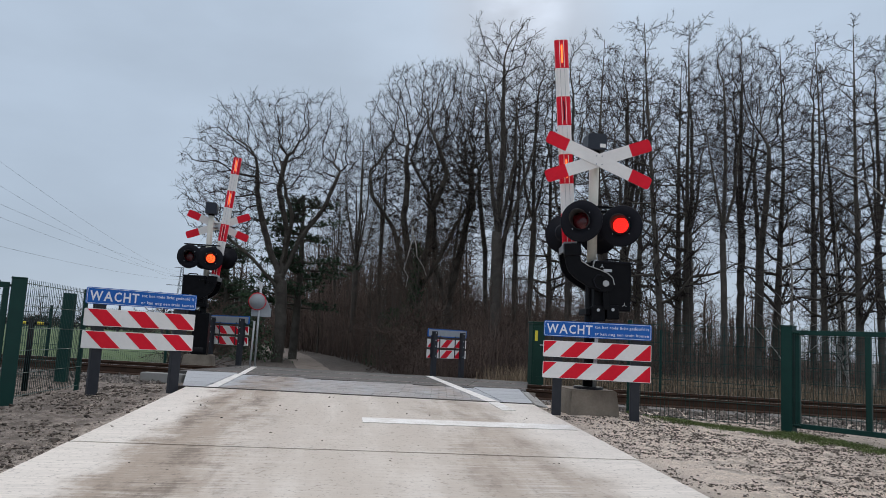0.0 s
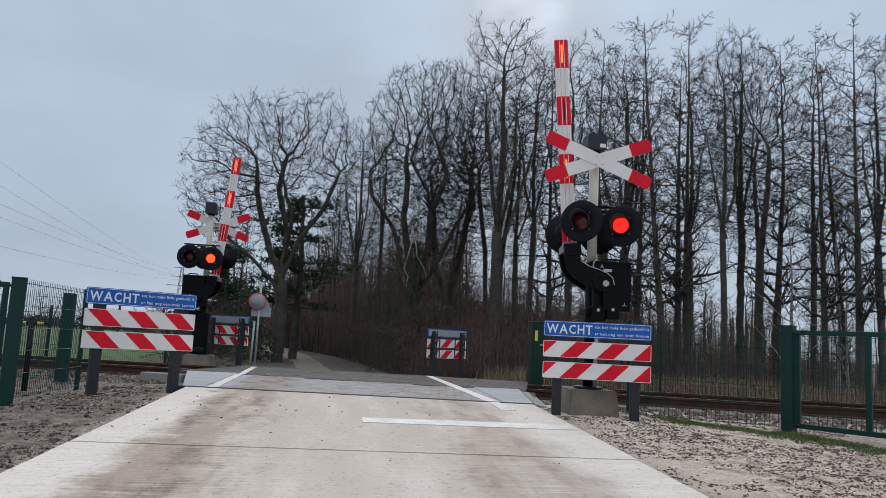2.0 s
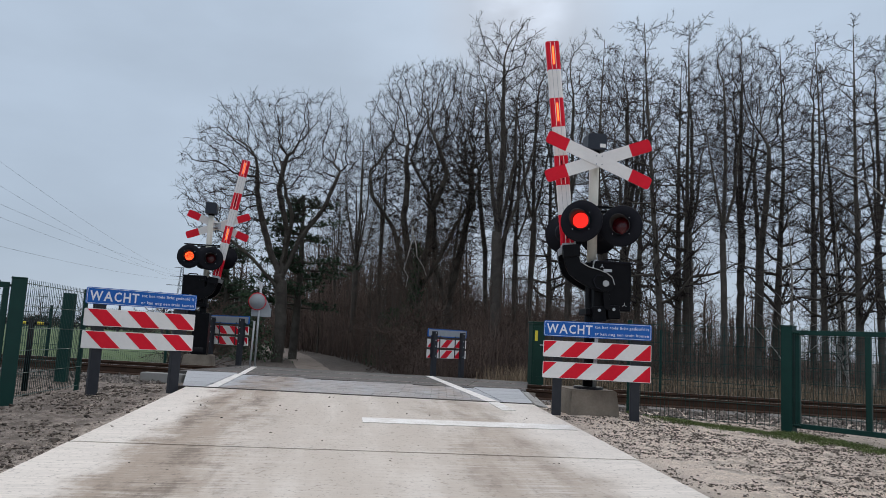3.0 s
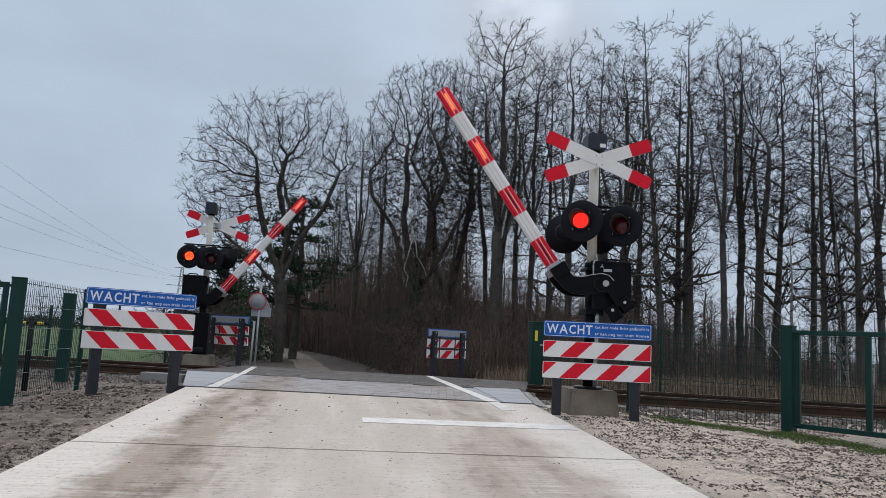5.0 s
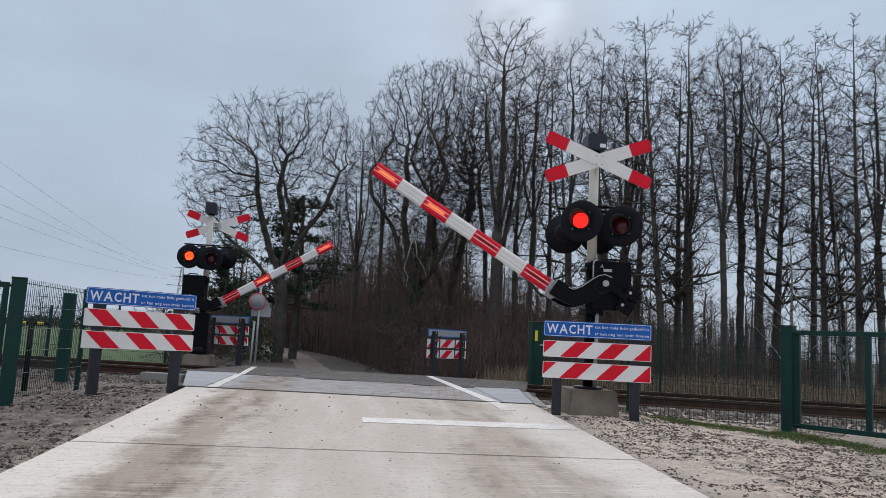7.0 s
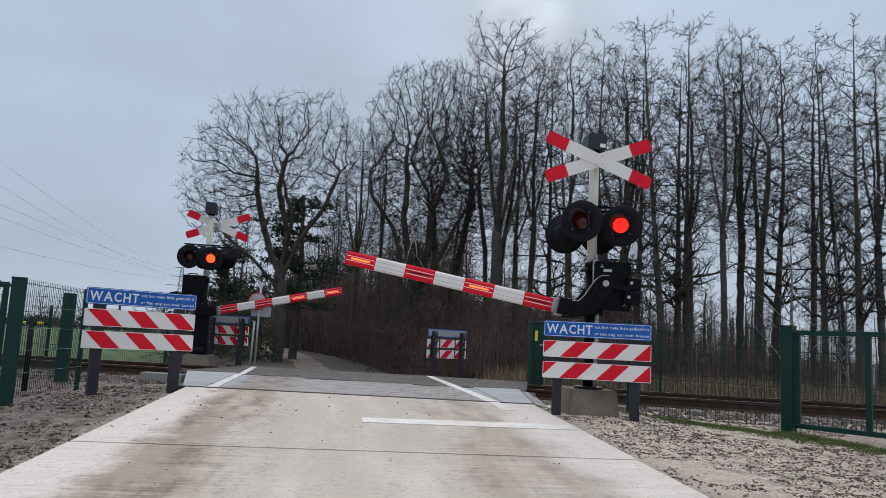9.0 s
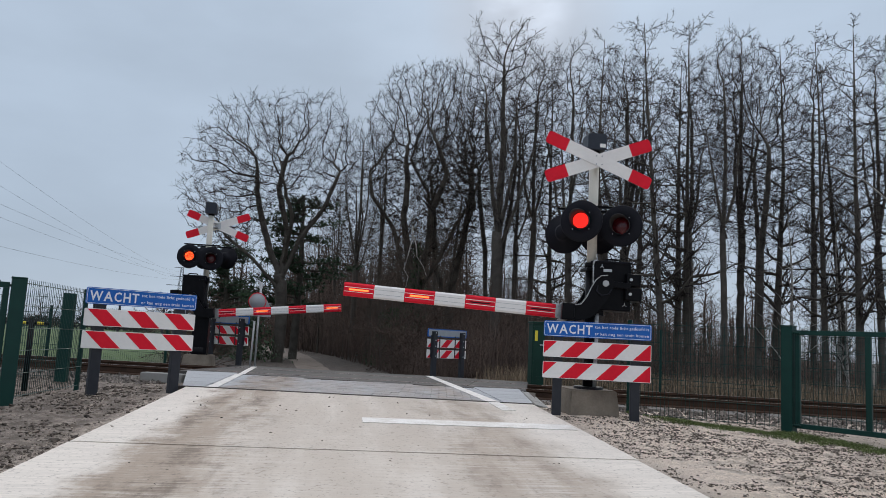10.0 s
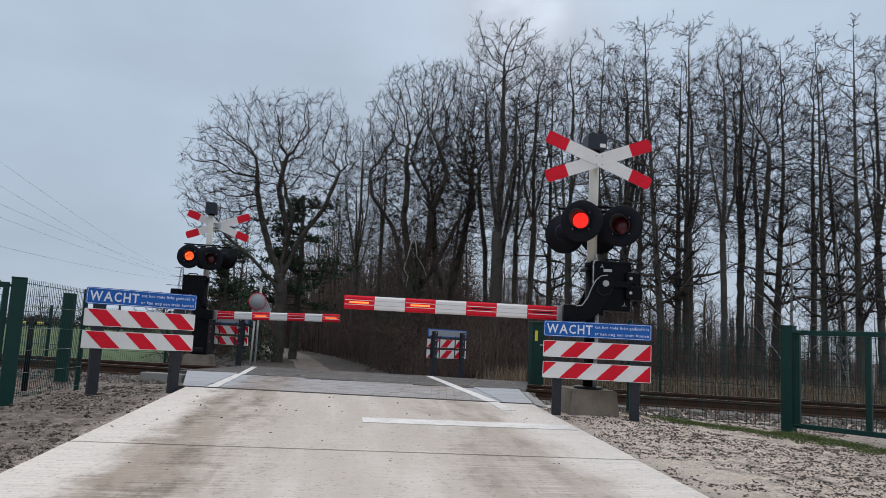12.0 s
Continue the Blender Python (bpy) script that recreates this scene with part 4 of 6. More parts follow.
def wire_panel(t, length, z0, z1, x0=0.0, pitch=0.05):
    """Welded mesh between two posts, along local x."""
    bm = bmesh.new()
    n = int(length / pitch)
    for i in range(n + 1):
        x = x0 + i * length / n
        rod(bm, (x, 0.004, z0), (x, 0.004, z1 + 0.025), 0.0027, n=4, caps=False)
    k = int((z1 - z0) / 0.2)
    for j in range(k + 1):
        z = z0 + 0.02 + j * (z1 - z0 - 0.04) / k
        for y in (-0.002, 0.010):
            rod(bm, (x0, y, z), (x0 + length, y, z), 0.0032, n=4, caps=False)
    return part("wire_mesh", bm, M_WIRE, t, "welded dark green wire mesh")


def fence_run(at, lengths, label, height=1.2):
    t = thing("mesh_fence", at, label, "fence", "fences beside the track")
    x = 0.0
    post(t, 0, 0.03, -0.4, height + 0.03, (0.05, 0.05))
    for l in lengths:
        wire_panel(t, l, 0.03, height, x)
        x += l
        post(t, x, 0.03, -0.4, height + 0.03, (0.05, 0.05))
    return t


def gate(at, length, label, height=1.17, rails=(0.5,)):
    """A swing gate: heavy post, frame of square tube, mesh inside."""
    t = thing("metal_gate", at, label, "gate", "green gates")
    post(t, 0, 0, -0.4, height + 0.04, (0.13, 0.13), name="gate_post")
    bm = bmesh.new()
    box(bm, (-0.07, -0.07, height + 0.04), (0.07, 0.07, height + 0.055), 0.004)
    part("post_cap", bm, M_GREEN, t)
    bm = bmesh.new()
    f = 0.055
    box(bm, (0.078, -0.025, height - f), (length, 0.025, height), 0.004)
    box(bm, (0.078, -0.025, 0.05), (length, 0.025, 0.05 + f), 0.004)
    fr = part("gate_frame", bm, M_GREEN, t)
    for x in [0.078] + list(np.arange(0.84, length, 0.80)) + [length - 0.055]:
        bm = bmesh.new()
        box(bm, (x, -0.024, 0.05 + f), (x + 0.055, 0.024, height - f), 0.004)
        part("upright", bm, M_GREEN, fr)
    bm = bmesh.new()
    for i in range(int((length - 0.15) / 0.05)):
        x = 0.18 + i * 0.05
        rod(bm, (x, 0.0, 0.1), (x, 0.0, height - 0.02), 0.0027, n=4, caps=False)
    for j in range(6):
        z = 0.2 + j * 0.18
        for y in (-0.006, 0.006):
            rod(bm, (0.15, y, z), (length, y, z), 0.0032, n=4, caps=False)
    part("wire_mesh", bm, M_WIRE, fr)
    bm = bmesh.new()
    for i in range(int((length - 0.15) / 0.03)):
        x = 0.16 + i * 0.03
        rod(bm, (x, 0, height), (x, 0, height + 0.022), 0.004, 0.001, n=4)
    part("comb_strip", bm, M_GREEN, fr, "small spikes along the top rail")
    bm = bmesh.new()
    for z in (height - 0.03, 0.08):
        rod(bm, (0.0, -0.03, z), (0.14, -0.03, z), 0.014, n=8)
        for x in (0.09, 0.115, 0.14):
            rod(bm, (x, -0.034, z), (x, -0.026, z), 0.010, n=6)
    part("hinge", bm, M_GREEN, t)
    return t


def heading(a, b):
    return math.degrees(math.atan2(b[1] - a[1], b[0] - a[0]))


GP, FP = (5.17, 8.32), (3.62, 9.35)
fence_run(pose(FP[0], FP[1], -0.12, 0, 0, heading(FP, GP)), [1.80], "thin dark mesh fence panel beside the gravel")
gate(pose(GP[0], GP[1], -0.12, 0, 0, heading(GP, (5.87, 7.28))), 3.2, "dark green steel gate with wire mesh, closed")
gate(pose(-3.22, 7.88, -0.10, 0, 0, 205), 2.6, "dark green steel gate beside the muddy verge")
fence_run(pose(-3.22, 7.98, -0.10, 0, 0, 90), [1.95], "green mesh fence panel leading towards the track")
t_ = thing("fence_post", pose(-3.93, 11.35, -0.08), "stout dark green steel fence post", "fence post")
post(t_, 0, 0, -0.4, 1.2, (0.15, 0.12))
fence_run(pose(-9.4, 12.9, -0.12, 0, 0, heading((-9.4, 12.9), (-3.93, 11.45))), [2.8, 2.8], "dark mesh fence along the track by the meadow")
fence_run(pose(-9.6, 19.2, -0.15, 0, 0, heading((-9.6, 19.2), (-3.9, 17.7))), [2.9, 2.9], "mesh fence on the meadow side of the track")
fence_run(pose(4.1, 15.7, -0.2, 0, 0, -14.6), [2.5] * 6, "mesh fence beyond the track before the wood", 1.35)

# yellow and black tipped marker by the gate
t_ = thing("marker_post", pose(-3.76, 9.68, -0.12), "black post with a yellow and black striped crossbar", "marker post")
bm = bmesh.new(); rod(bm, (0, 0, -0.3), (0, 0, 0.84), 0.034, n=12); part("post", bm, M_BLACK, t_)
bm = bmesh.new(); rod(bm, (-0.42, 0, 0.80), (0.20, 0, 0.80), 0.016, n=10); bar_ = part("crossbar", bm, M_BLACK, t_)
for x in (-0.38, -0.25, -0.13, 0.07):
    bm = bmesh.new(); rod(bm, (x, 0, 0.80), (x + 0.07, 0, 0.80), 0.018, n=10); part("yellow_band", bm, M_YELLOW, bar_)


def cabinet():
    t = thing("equipment_cabinet", pose(3.80, 14.95, -0.2, 0, 0, 8), "dark green steel trackside equipment cabinet", "cabinet")
    bm = bmesh.new(); box(bm, (-0.13, -0.2, 0.0), (0.13, 0.02, 1.36), 0.01); body = part("body", bm, M_CABINET, t)
    bm = bmesh.new(); box(bm, (-0.145, -0.225, 1.36), (0.145, 0.045, 1.40), 0.008); part("lid", bm, M_CABINET, t)
    bm = bmesh.new(); box(bm, (-0.115, -0.215, 0.07), (0.115, -0.201, 1.30), 0.004); d = part("door", bm, M_CABINET, t)
    bm = bmesh.new()
    for i in range(9):
        box(bm, (-0.10, -0.222, 0.12 + i * 0.06), (0.10, -0.216, 0.145 + i * 0.06))
    part("louvre", bm, M_CABINET, d)
    bm = bmesh.new(); box(bm, (-0.09, -0.221, 1.02), (-0.03, -0.217, 1.22)); part("label_plate", bm, M_YELLOW, d, "yellow label")
    bm = bmesh.new(); box(bm, (0.02, -0.24, 0.93), (0.10, -0.217, 0.95), 0.003); part("handle", bm, M_GALV, d)


cabinet()


def far_traffic_sign():
    t = thing("traffic_sign", pose(-2.1, 17.6, -0.1, 0, 0, 4), "round and triangular traffic signs on grey poles, seen from behind", "road sign")
    for x in (0.0, 0.11):
        bm = bmesh.new(); rod(bm, (x, 0, -0.3), (x + (0.03 if x == 0 else 0), 0, 1.95 if x else 1.05), 0.022, n=12); part("pole", bm, M_GALVDULL, t)
    bm = bmesh.new(); lathe(bm, [(0.001, -0.03), (0.185, -0.03), (0.185, -0.024), (0.001, -0.024)], 36, Matrix.Translation((0.06, 0, 1.50)))
    d = part("disc", bm, M_SIGNBACK, t, "grey back of a round sign")
    bm = bmesh.new(); lathe(bm, [(0.183, -0.033), (0.2, -0.033), (0.2, -0.021), (0.183, -0.021)], 36, Matrix.Translation((0.06, 0, 1.50)))
    part("rim", bm, M_RED, d, "red rim")
    bm = bmesh.new(); prism(bm, [(-0.06, 1.16), (0.38, 1.16), (0.38, 1.33), (0.26, 1.56), (0.08, 1.36), (-0.06, 1.33)], 0.02, 0.026)
    part("plate", bm, M_SIGNBACK, t, "grey back of a warning sign")
    bm = bmesh.new(); box(bm, (0.07, -0.02, 1.80), (0.15, -0.012, 1.95), 0.004); part("small_plate", bm, M_GALV, t)


far_traffic_sign()

# pale concrete kerb beside the track on the meadow side
bm = bmesh.new()
box(bm, (-0.36, -0.10, -0.2), (0.36, 0.10, -0.045), 0.015)
tagged(part("concrete_kerb", bm, M_CONCLIGHT, None, at=pose(-2.95, 13.15, 0, 0, 0, -14)), "pale concrete kerb lying beside the crossing", "kerb", kind="structure")


# ---- dirt track beyond the crossing ----
def dirt_track():
    mat_ = mat("sandy_track", (0.20, 0.162, 0.134), (0.085, 0.069, 0.056), 2.2, 0.95, bump=0.02, bscale=9)
    pts = [(-0.6, 17.6, 1.2), (-0.8, 21, 0.6), (-0.95, 26, 0.55), (-1.6, 33, 0.6), (-2.9, 44, 0.85), (-5.6, 58, 1.6), (-10.5, 76, 1.7), (-19, 100, 1.8)]
    verts, faces = [], []
    for i in range(len(pts) - 1):
        for k in range(6):
            s = k / 6
            x, y, w = [pts[i][j] * (1 - s) + pts[i + 1][j] * s for j in range(3)]
            for u in np.linspace(-1, 1, 7):
                xx = x + u * w * (1 + 0.12 * noise.noise((y * 0.7, u * 2, 0)))
                verts.append((xx, y, ground_z(xx, y) + 0.03 - 0.02 * (abs(u) > 0.9) - 0.025 * math.exp(-((abs(u) - 0.55) / 0.15) ** 2)))
    rows = len(verts) // 7
    for r in range(rows - 1):
        for c in range(6):
            faces.append((r * 7 + c, r * 7 + c + 1, (r + 1) * 7 + c + 1, (r + 1) * 7 + c))
    me = bpy.data.meshes.new("dirt_track")
    me.from_pydata(verts, [], faces)
    me.polygons.foreach_set("use_smooth", [True] * len(faces))
    me.materials.append(mat_)
    tagged(new("dirt_track", me), "sandy rutted forest track winding into the wood", "track", kind="structure")


dirt_track()


# ---- trees ----
class Wood:
    """Collects tapering limbs of one tree as plain vertices and faces."""

    def __init__(self):
        self.v, self.f = [], []

    def limb(self, pts, radii, sides):
        base, n = len(self.v), sides
        if len(pts) == 2 and n == 3:      # a twig: three-sided spike
            d = (pts[1] - pts[0]).normalized()
            a = d.orthogonal().normalized()
            b = d.cross(a)
            for k in range(3):
                t = 2 * math.pi * k / 3
                self.v.append(pts[0] + (a * math.cos(t) + b * math.sin(t)) * radii[0])
            self.v.append(pts[1])
            self.f += [(base, base + 1, base + 3), (base + 1, base + 2, base + 3), (base + 2, base, base + 3)]
            return
        ref = Vector((0.3, 0.9, 0.1))
        for i, (p, r) in enumerate(zip(pts, radii)):
            d = (pts[min(i + 1, len(pts) - 1)] - pts[max(i - 1, 0)]).normalized()
            a = d.cross(ref)
            if a.length < 0.05:
                a = d.cross(Vector((1, 0, 0)))
            a.normalize()
            b = d.cross(a)
            for k in range(n):
                t = 2 * math.pi * k / n
                self.v.append(p + (a * math.cos(t) + b * math.sin(t)) * r)
        for i in range(len(pts) - 1):
            for k in range(n):
                self.f.append((base + i * n + k, base + i * n + (k + 1) % n, base + (i + 1) * n + (k + 1) % n, base + (i + 1) * n + k))

    def mesh(self, name, material):
        me = bpy.data.meshes.new(name)
        me.from_pydata(self.v, [], self.f)
        me.polygons.foreach_set("use_smooth", [True] * len(self.f))
        me.materials.append(material)
        return me


def grow(rng, trunk, crown, start, way, length, radius, level, spec):
    """One limb and, in turn, its branches. spec: per level (segments, sides, children, spread, length share, wander, lift, bare share)."""
    seg, sides, kids, spread, share, wander, lift, bare = spec[level][:8]
    pts, radii = [Vector(start)], [radius]
    d = Vector(way).normalized()
    end = max(0.004, radius * (spec[0][8] if level == 0 else 0.15))
    for i in range(seg):
        jitter = Vector((rng.gauss(0, 1), rng.gauss(0, 1), rng.gauss(0, 1))) * wander
        d = (d + jitter + Vector((0, 0, lift))).normalized()
        pts.append(pts[-1] + d * (length / seg))
        s = (i + 1) / seg
        radii.append(radius + (end - radius) * s ** 0.7)
    if level == 0:
        radii[0] *= 1.3
    (trunk if level < 2 else crown).limb(pts, radii, sides)
    if level + 1 >= len(spec):
        return
    turn = rng.uniform(0, 6.28)
    for k in range(kids):
        s = bare + (1 - bare) * ((k + rng.random() * 0.8) / kids)
        i = min(int(s * seg), seg - 1)
        u = s * seg - i
        p = pts[i].lerp(pts[i + 1], u)
        r = radii[i] + (radii[i + 1] - radii[i]) * u
        axis = (pts[i + 1] - pts[i]).normalized()
        turn += 2.4 + rng.uniform(-0.5, 0.5)
        side = axis.orthogonal().normalized()
        side.rotate(Matrix.Rotation(turn, 3, axis))
        ang = radians(spread * rng.uniform(0.65, 1.3))
        nd = axis * math.cos(ang) + side * math.sin(ang)
        taper = 1 - 0.35 * s if level else (spec[0][9] + (1 - spec[0][9]) * (1 - (s - bare) / (1 - bare)))
        grow(rng, trunk, crown, p, nd, length * share * taper * rng.uniform(0.7, 1.2), max(0.0058, min(r * 0.66, radius * 0.55)), level + 1, spec)


# per level: segments, sides, children, spread, length share, wander, lift, bare share; for the trunk also its top's thickness and the top limbs' length
LARCH = [(12, 8, 42, 74, 0.15, 0.018, 0.03, 0.22, 0.05, 0.42), (6, 4, 9, 50, 0.45, 0.12, 0.07, 0.1), (3, 3, 6, 48, 0.6, 0.18, 0.03, 0.1), (1, 3, 0, 40, 0.5, 0.2, -0.03, 0)]
THIN = [(8, 6, 18, 52, 0.27, 0.04, 0.04, 0.16, 0.06, 0.45), (5, 4, 8, 42, 0.48, 0.15, 0.05, 0.15), (3, 3, 6, 44, 0.6, 0.18, 0.03, 0.1), (1, 3, 0, 40, 0.5, 0.2, 0.02, 0)]
SHRUB = [(4, 4, 5, 42, 0.7, 0.14, 0.03, 0.08, 0.2, 0.6), (4, 3, 6, 44, 0.6, 0.18, 0.05, 0.1), (2, 3, 8, 44, 0.6, 0.2, 0.02, 0.1), (1, 3, 0, 40, 0.5, 0.2, 0.02, 0)]


def tree_kind(seed, spec, radius, bark, twig, stems=1, tilt=0.16):
    """Meshes of one tree's trunk and crown, base at the origin, drawn for a height of 1 to be scaled when planted; and its natural height."""
    rng = random.Random(seed)
    trunk, crown = Wood(), Wood()
    for k in range(stems):
        a = rng.uniform(0, 6.28) + 6.28 * k / stems
        lean = tilt if stems > 1 else 0.02
        way = Vector((math.cos(a) * lean, math.sin(a) * lean, 1))
        off = Vector((math.cos(a), math.sin(a), 0)) * (radius * 0.9 if stems > 1 else 0)
        length = 1.6 if spec is SHRUB else 12.0
        grow(rng, trunk, crown, off + Vector((0, 0, -0.3)), way, length * rng.uniform(0.9, 1.0), radius, 0, spec)
    top = max(v.z for v in crown.v + trunk.v)
    return trunk.mesh("trunk", bark), crown.mesh("crown", twig), top


def colonise(rng, stems, targets, step, reach, kill, gnarl, lift):
    """Grows a branching skeleton from the stems' polylines towards the target points. Returns node places and each one's parent."""
    pos, par = [], []
    for stem in stems:
        start = len(pos)
        for a, b in zip(stem, stem[1:]):
            n = max(1, int((b - a).length / step))
            for i in range(n):
                p = a.lerp(b, i / n) + Vector((rng.gauss(0, 1), rng.gauss(0, 1), 0)) * (gnarl * step * 0.3)
                if not pos:
                    par.append(-1)
                elif len(pos) == start:
                    par.append(min(range(len(pos)), key=lambda k: (pos[k] - p).length_squared))
                else:
                    par.append(len(pos) - 1)
                pos.append(p)
    P = np.array([tuple(p) for p in pos])
    A = np.array([tuple(p) for p in targets])
    gen = np.random.default_rng(rng.randrange(10 ** 6))
    kids = np.zeros(len(P), int)
    dist = np.full(len(A), 1e9)
    who = np.zeros(len(A), int)

    def refresh(first):
        for lo in range(first, len(P), 400):
            d = np.linalg.norm(A[:, None, :] - P[None, lo:lo + 400, :], axis=2)
            k = d.argmin(1)
            m = d[np.arange(len(A)), k]
            better = m < dist
            dist[better], who[better] = m[better], k[better] + lo

    refresh(0)
    for _ in range(150):
        near = (dist < reach) & (kids[who] < 3)
        if not near.any():
            break
        way = np.zeros((len(P), 3))
        np.add.at(way, who[near], (A[near] - P[who[near]]) / dist[near][:, None])
        at = np.unique(who[near])
        d = way[at] / (np.linalg.norm(way[at], axis=1)[:, None] + 1e-6)
        d += gen.normal(0, gnarl, d.shape) + np.array((0, 0, lift))
        d /= np.linalg.norm(d, axis=1)[:, None]
        kids[at] += 1
        first = len(P)
        P = np.vstack((P, P[at] + d * step))
        par += at.tolist()
        kids = np.concatenate((kids, np.zeros(len(at), int)))
        refresh(first)
        keep = dist > kill
        A, dist, who = A[keep], dist[keep], who[keep]
        if len(A) == 0 or len(P) > 9000:
            break
    return [Vector(p) for p in P.tolist()], par


def crowned_tree(seed, stems, lobes, count, radius, bark, twig, step=0.27, gnarl=0.22, lift=0.06, twigs=2, long_twig=0.5, reach=1.1):
    """A broad tree whose limbs fill a crown made of rounded lobes (centre, radii); thickness by the number of tips each limb bears."""
    rng = random.Random(seed)
    targets = []
    while len(targets) < count:
        c, r = lobes[rng.randrange(len(lobes))]
        d = Vector((rng.gauss(0, 1), rng.gauss(0, 1), rng.gauss(0, 1))).normalized()
        q = rng.random() ** 0.42 * (1.0 + 0.22 * noise.noise(d * 2.3 + Vector((seed, 0, 0))))
        targets.append(Vector((c[0] + d.x * r[0] * q, c[1] + d.y * r[1] * q, c[2] + d.z * r[2] * q)))
    pos, par = colonise(rng, [[Vector(p) for p in st] for st in stems], targets, step, reach, step * 1.2, gnarl, lift)
    n = len(pos)
    tips = [0] * n
    children = [[] for _ in range(n)]
    for i in range(n):
        if par[i] >= 0:
            children[par[i]].append(i)
    order, stack = [], [0]
    while stack:
        i = stack.pop()
        order.append(i)
        stack += children[i]
    for i in reversed(order):
        tips[i] = max(1, sum(tips[k] for k in children[i]))
    fine = 0.0072
    power = math.log(tips[0]) / math.log(radius / fine)
    rad = [fine * max(1, t) ** (1 / power) for t in tips]
    trunk, crown = Wood(), Wood()
    starts = [0]
    while starts:
        i = starts.pop()
        chain = [par[i], i] if par[i] >= 0 else [i]
        while children[i]:
            nxt = max(children[i], key=lambda k: tips[k])
            starts += [k for k in children[i] if k != nxt]
            chain.append(nxt)
            i = nxt
        pts = [pos[k] for k in chain]
        rr = [rad[k] for k in chain]
        if par[chain[1] if len(chain) > 1 else 0] >= 0:
            rr[0] = rr[1] if len(rr) > 1 else rr[0]
        else:
            rr[0] *= 1.35
        rr[-1] *= 0.5
        if len(pts) > 1:
            big = max(rr)
            (trunk if big > 0.05 else crown).limb(pts, rr, 9 if big > 0.12 else 6 if big > 0.05 else 4 if big > 0.02 else 3)
        for a, b in zip(chain, chain[1:]):
            if rad[b] > 0.022:
                continue
            axis = (pos[b] - pos[a]).normalized()
            for _ in range(twigs if children[b] else twigs + 2):
                side = axis.orthogonal().normalized()
                side.rotate(Matrix.Rotation(rng.uniform(0, 6.28), 3, axis))
                ang = radians(rng.uniform(18, 58))
                d = axis * math.cos(ang) + side * math.sin(ang) + Vector((0, 0, 0.12))
                ln = long_twig * rng.uniform(0.35, 1.0)
                p = pos[a].lerp(pos[b], rng.random())
                crown.limb([p, p + d * ln], [0.0066, 0], 3)
                for _ in range(2):
                    q = p + d * ln * rng.uniform(0.25, 0.7)
                    e = (d + Vector((rng.gauss(0, 0.5), rng.gauss(0, 0.5), rng.gauss(0.1, 0.4)))).normalized()
                    crown.limb([q, q + e * ln * 0.5], [0.0055, 0], 3)
    top = max(v.z for v in crown.v)
    return trunk.mesh("trunk", bark), crown.mesh("crown", twig), top


def rising_limbs(seed, height, fork, count, spread, sway=0.25):
    """A trunk and the main limbs that rise from its fork."""
    rng = random.Random(seed)
    lean = Vector((rng.gauss(0, 0.03), rng.gauss(0, 0.03), 1))
    base = [Vector((0, 0, -0.3)), lean * (fork * 0.5), lean * fork]
    stems = [base]
    for k in range(count):
        a = 6.28 * (k + rng.uniform(-0.25, 0.25)) / count + seed
        out = spread * rng.uniform(0.45, 1.1)
        f = base[1].lerp(base[2], rng.uniform(0.55, 1.0))
        line = [f]
        for j in range(1, 5):
            u = j / 4
            line.append(f + Vector((math.cos(a) * out * u ** 0.75, math.sin(a) * out * u ** 0.75, (height - fork) * 0.62 * u)) + Vector((rng.gauss(0, sway), rng.gauss(0, sway), 0)) * u)
        stems.append(line)
    return stems


def plant(kind, x, y, turn, height, wide, name, label, category, group=""):
    t = thing(name, pose(x, y, ground_z(x, y), 0, 0, turn), label, category, group)
    s = height / kind[2]
    for nm, me in zip(("trunk", "crown"), kind[:2]):
        ob = new(nm, me)
        ob.parent = t
        ob.matrix_basis = Matrix.Diagonal((s * wide, s * wide, s, 1))
    return t


def in_lane(x, y, room=1.0):
    """Whether a place lies on the forest track."""
    xs = np.interp(y, [17, 21, 26, 33, 44, 58, 76, 100], [-0.1, -0.5, -0.9, -1.6, -3.0, -5.6, -10.5, -19])
    return abs(x - xs) < 1.5 + room


# x, y, height, turn, width, which
OAKS = [(-2.75, 31.87, 11.9, 0, 1.0, 0), (2.75, 33.14, 14.1, 97, 1.0, 1), (4.75, 34.90, 15.3, 276, 0.95, 2)]
TALLS = [(5.86, 29.76, 15.1, 28, 1.05, 0), (8.23, 33.53, 15.9, 184, 1.0, 1), (9.01, 30.37, 15.0, 342, 1.0, 2), (12.6, 35.10, 16.6, 128, 1.05, 3), (10.95, 29.11, 13.6, 310, 0.95, 0), (12.47, 23.82, 12.9, 348, 0.95, 1), (16.16, 29.45, 15.7, 220, 1.05, 2), (14.68, 25.57, 13.5, 260, 1.1, 3), (18.54, 28.12, 13.9, 257, 1.0, 1), (21.22, 27.78, 14.5, 18, 1.1, 2), (0.33, 42.7, 13.6, 10, 0.85, 0), (1.61, 39.5, 13.2, 80, 1.0, 1), (5.13, 43.1, 15.0, 220, 0.95, 3), (9.23, 41.5, 16.0, 330, 1.0, 1), (-0.88, 48.9, 12.0, 45, 0.9, 2), (7.2, 38.0, 16.0, 140, 1.0, 3), (18.0, 38.0, 18.0, 15, 1.1, 1)]
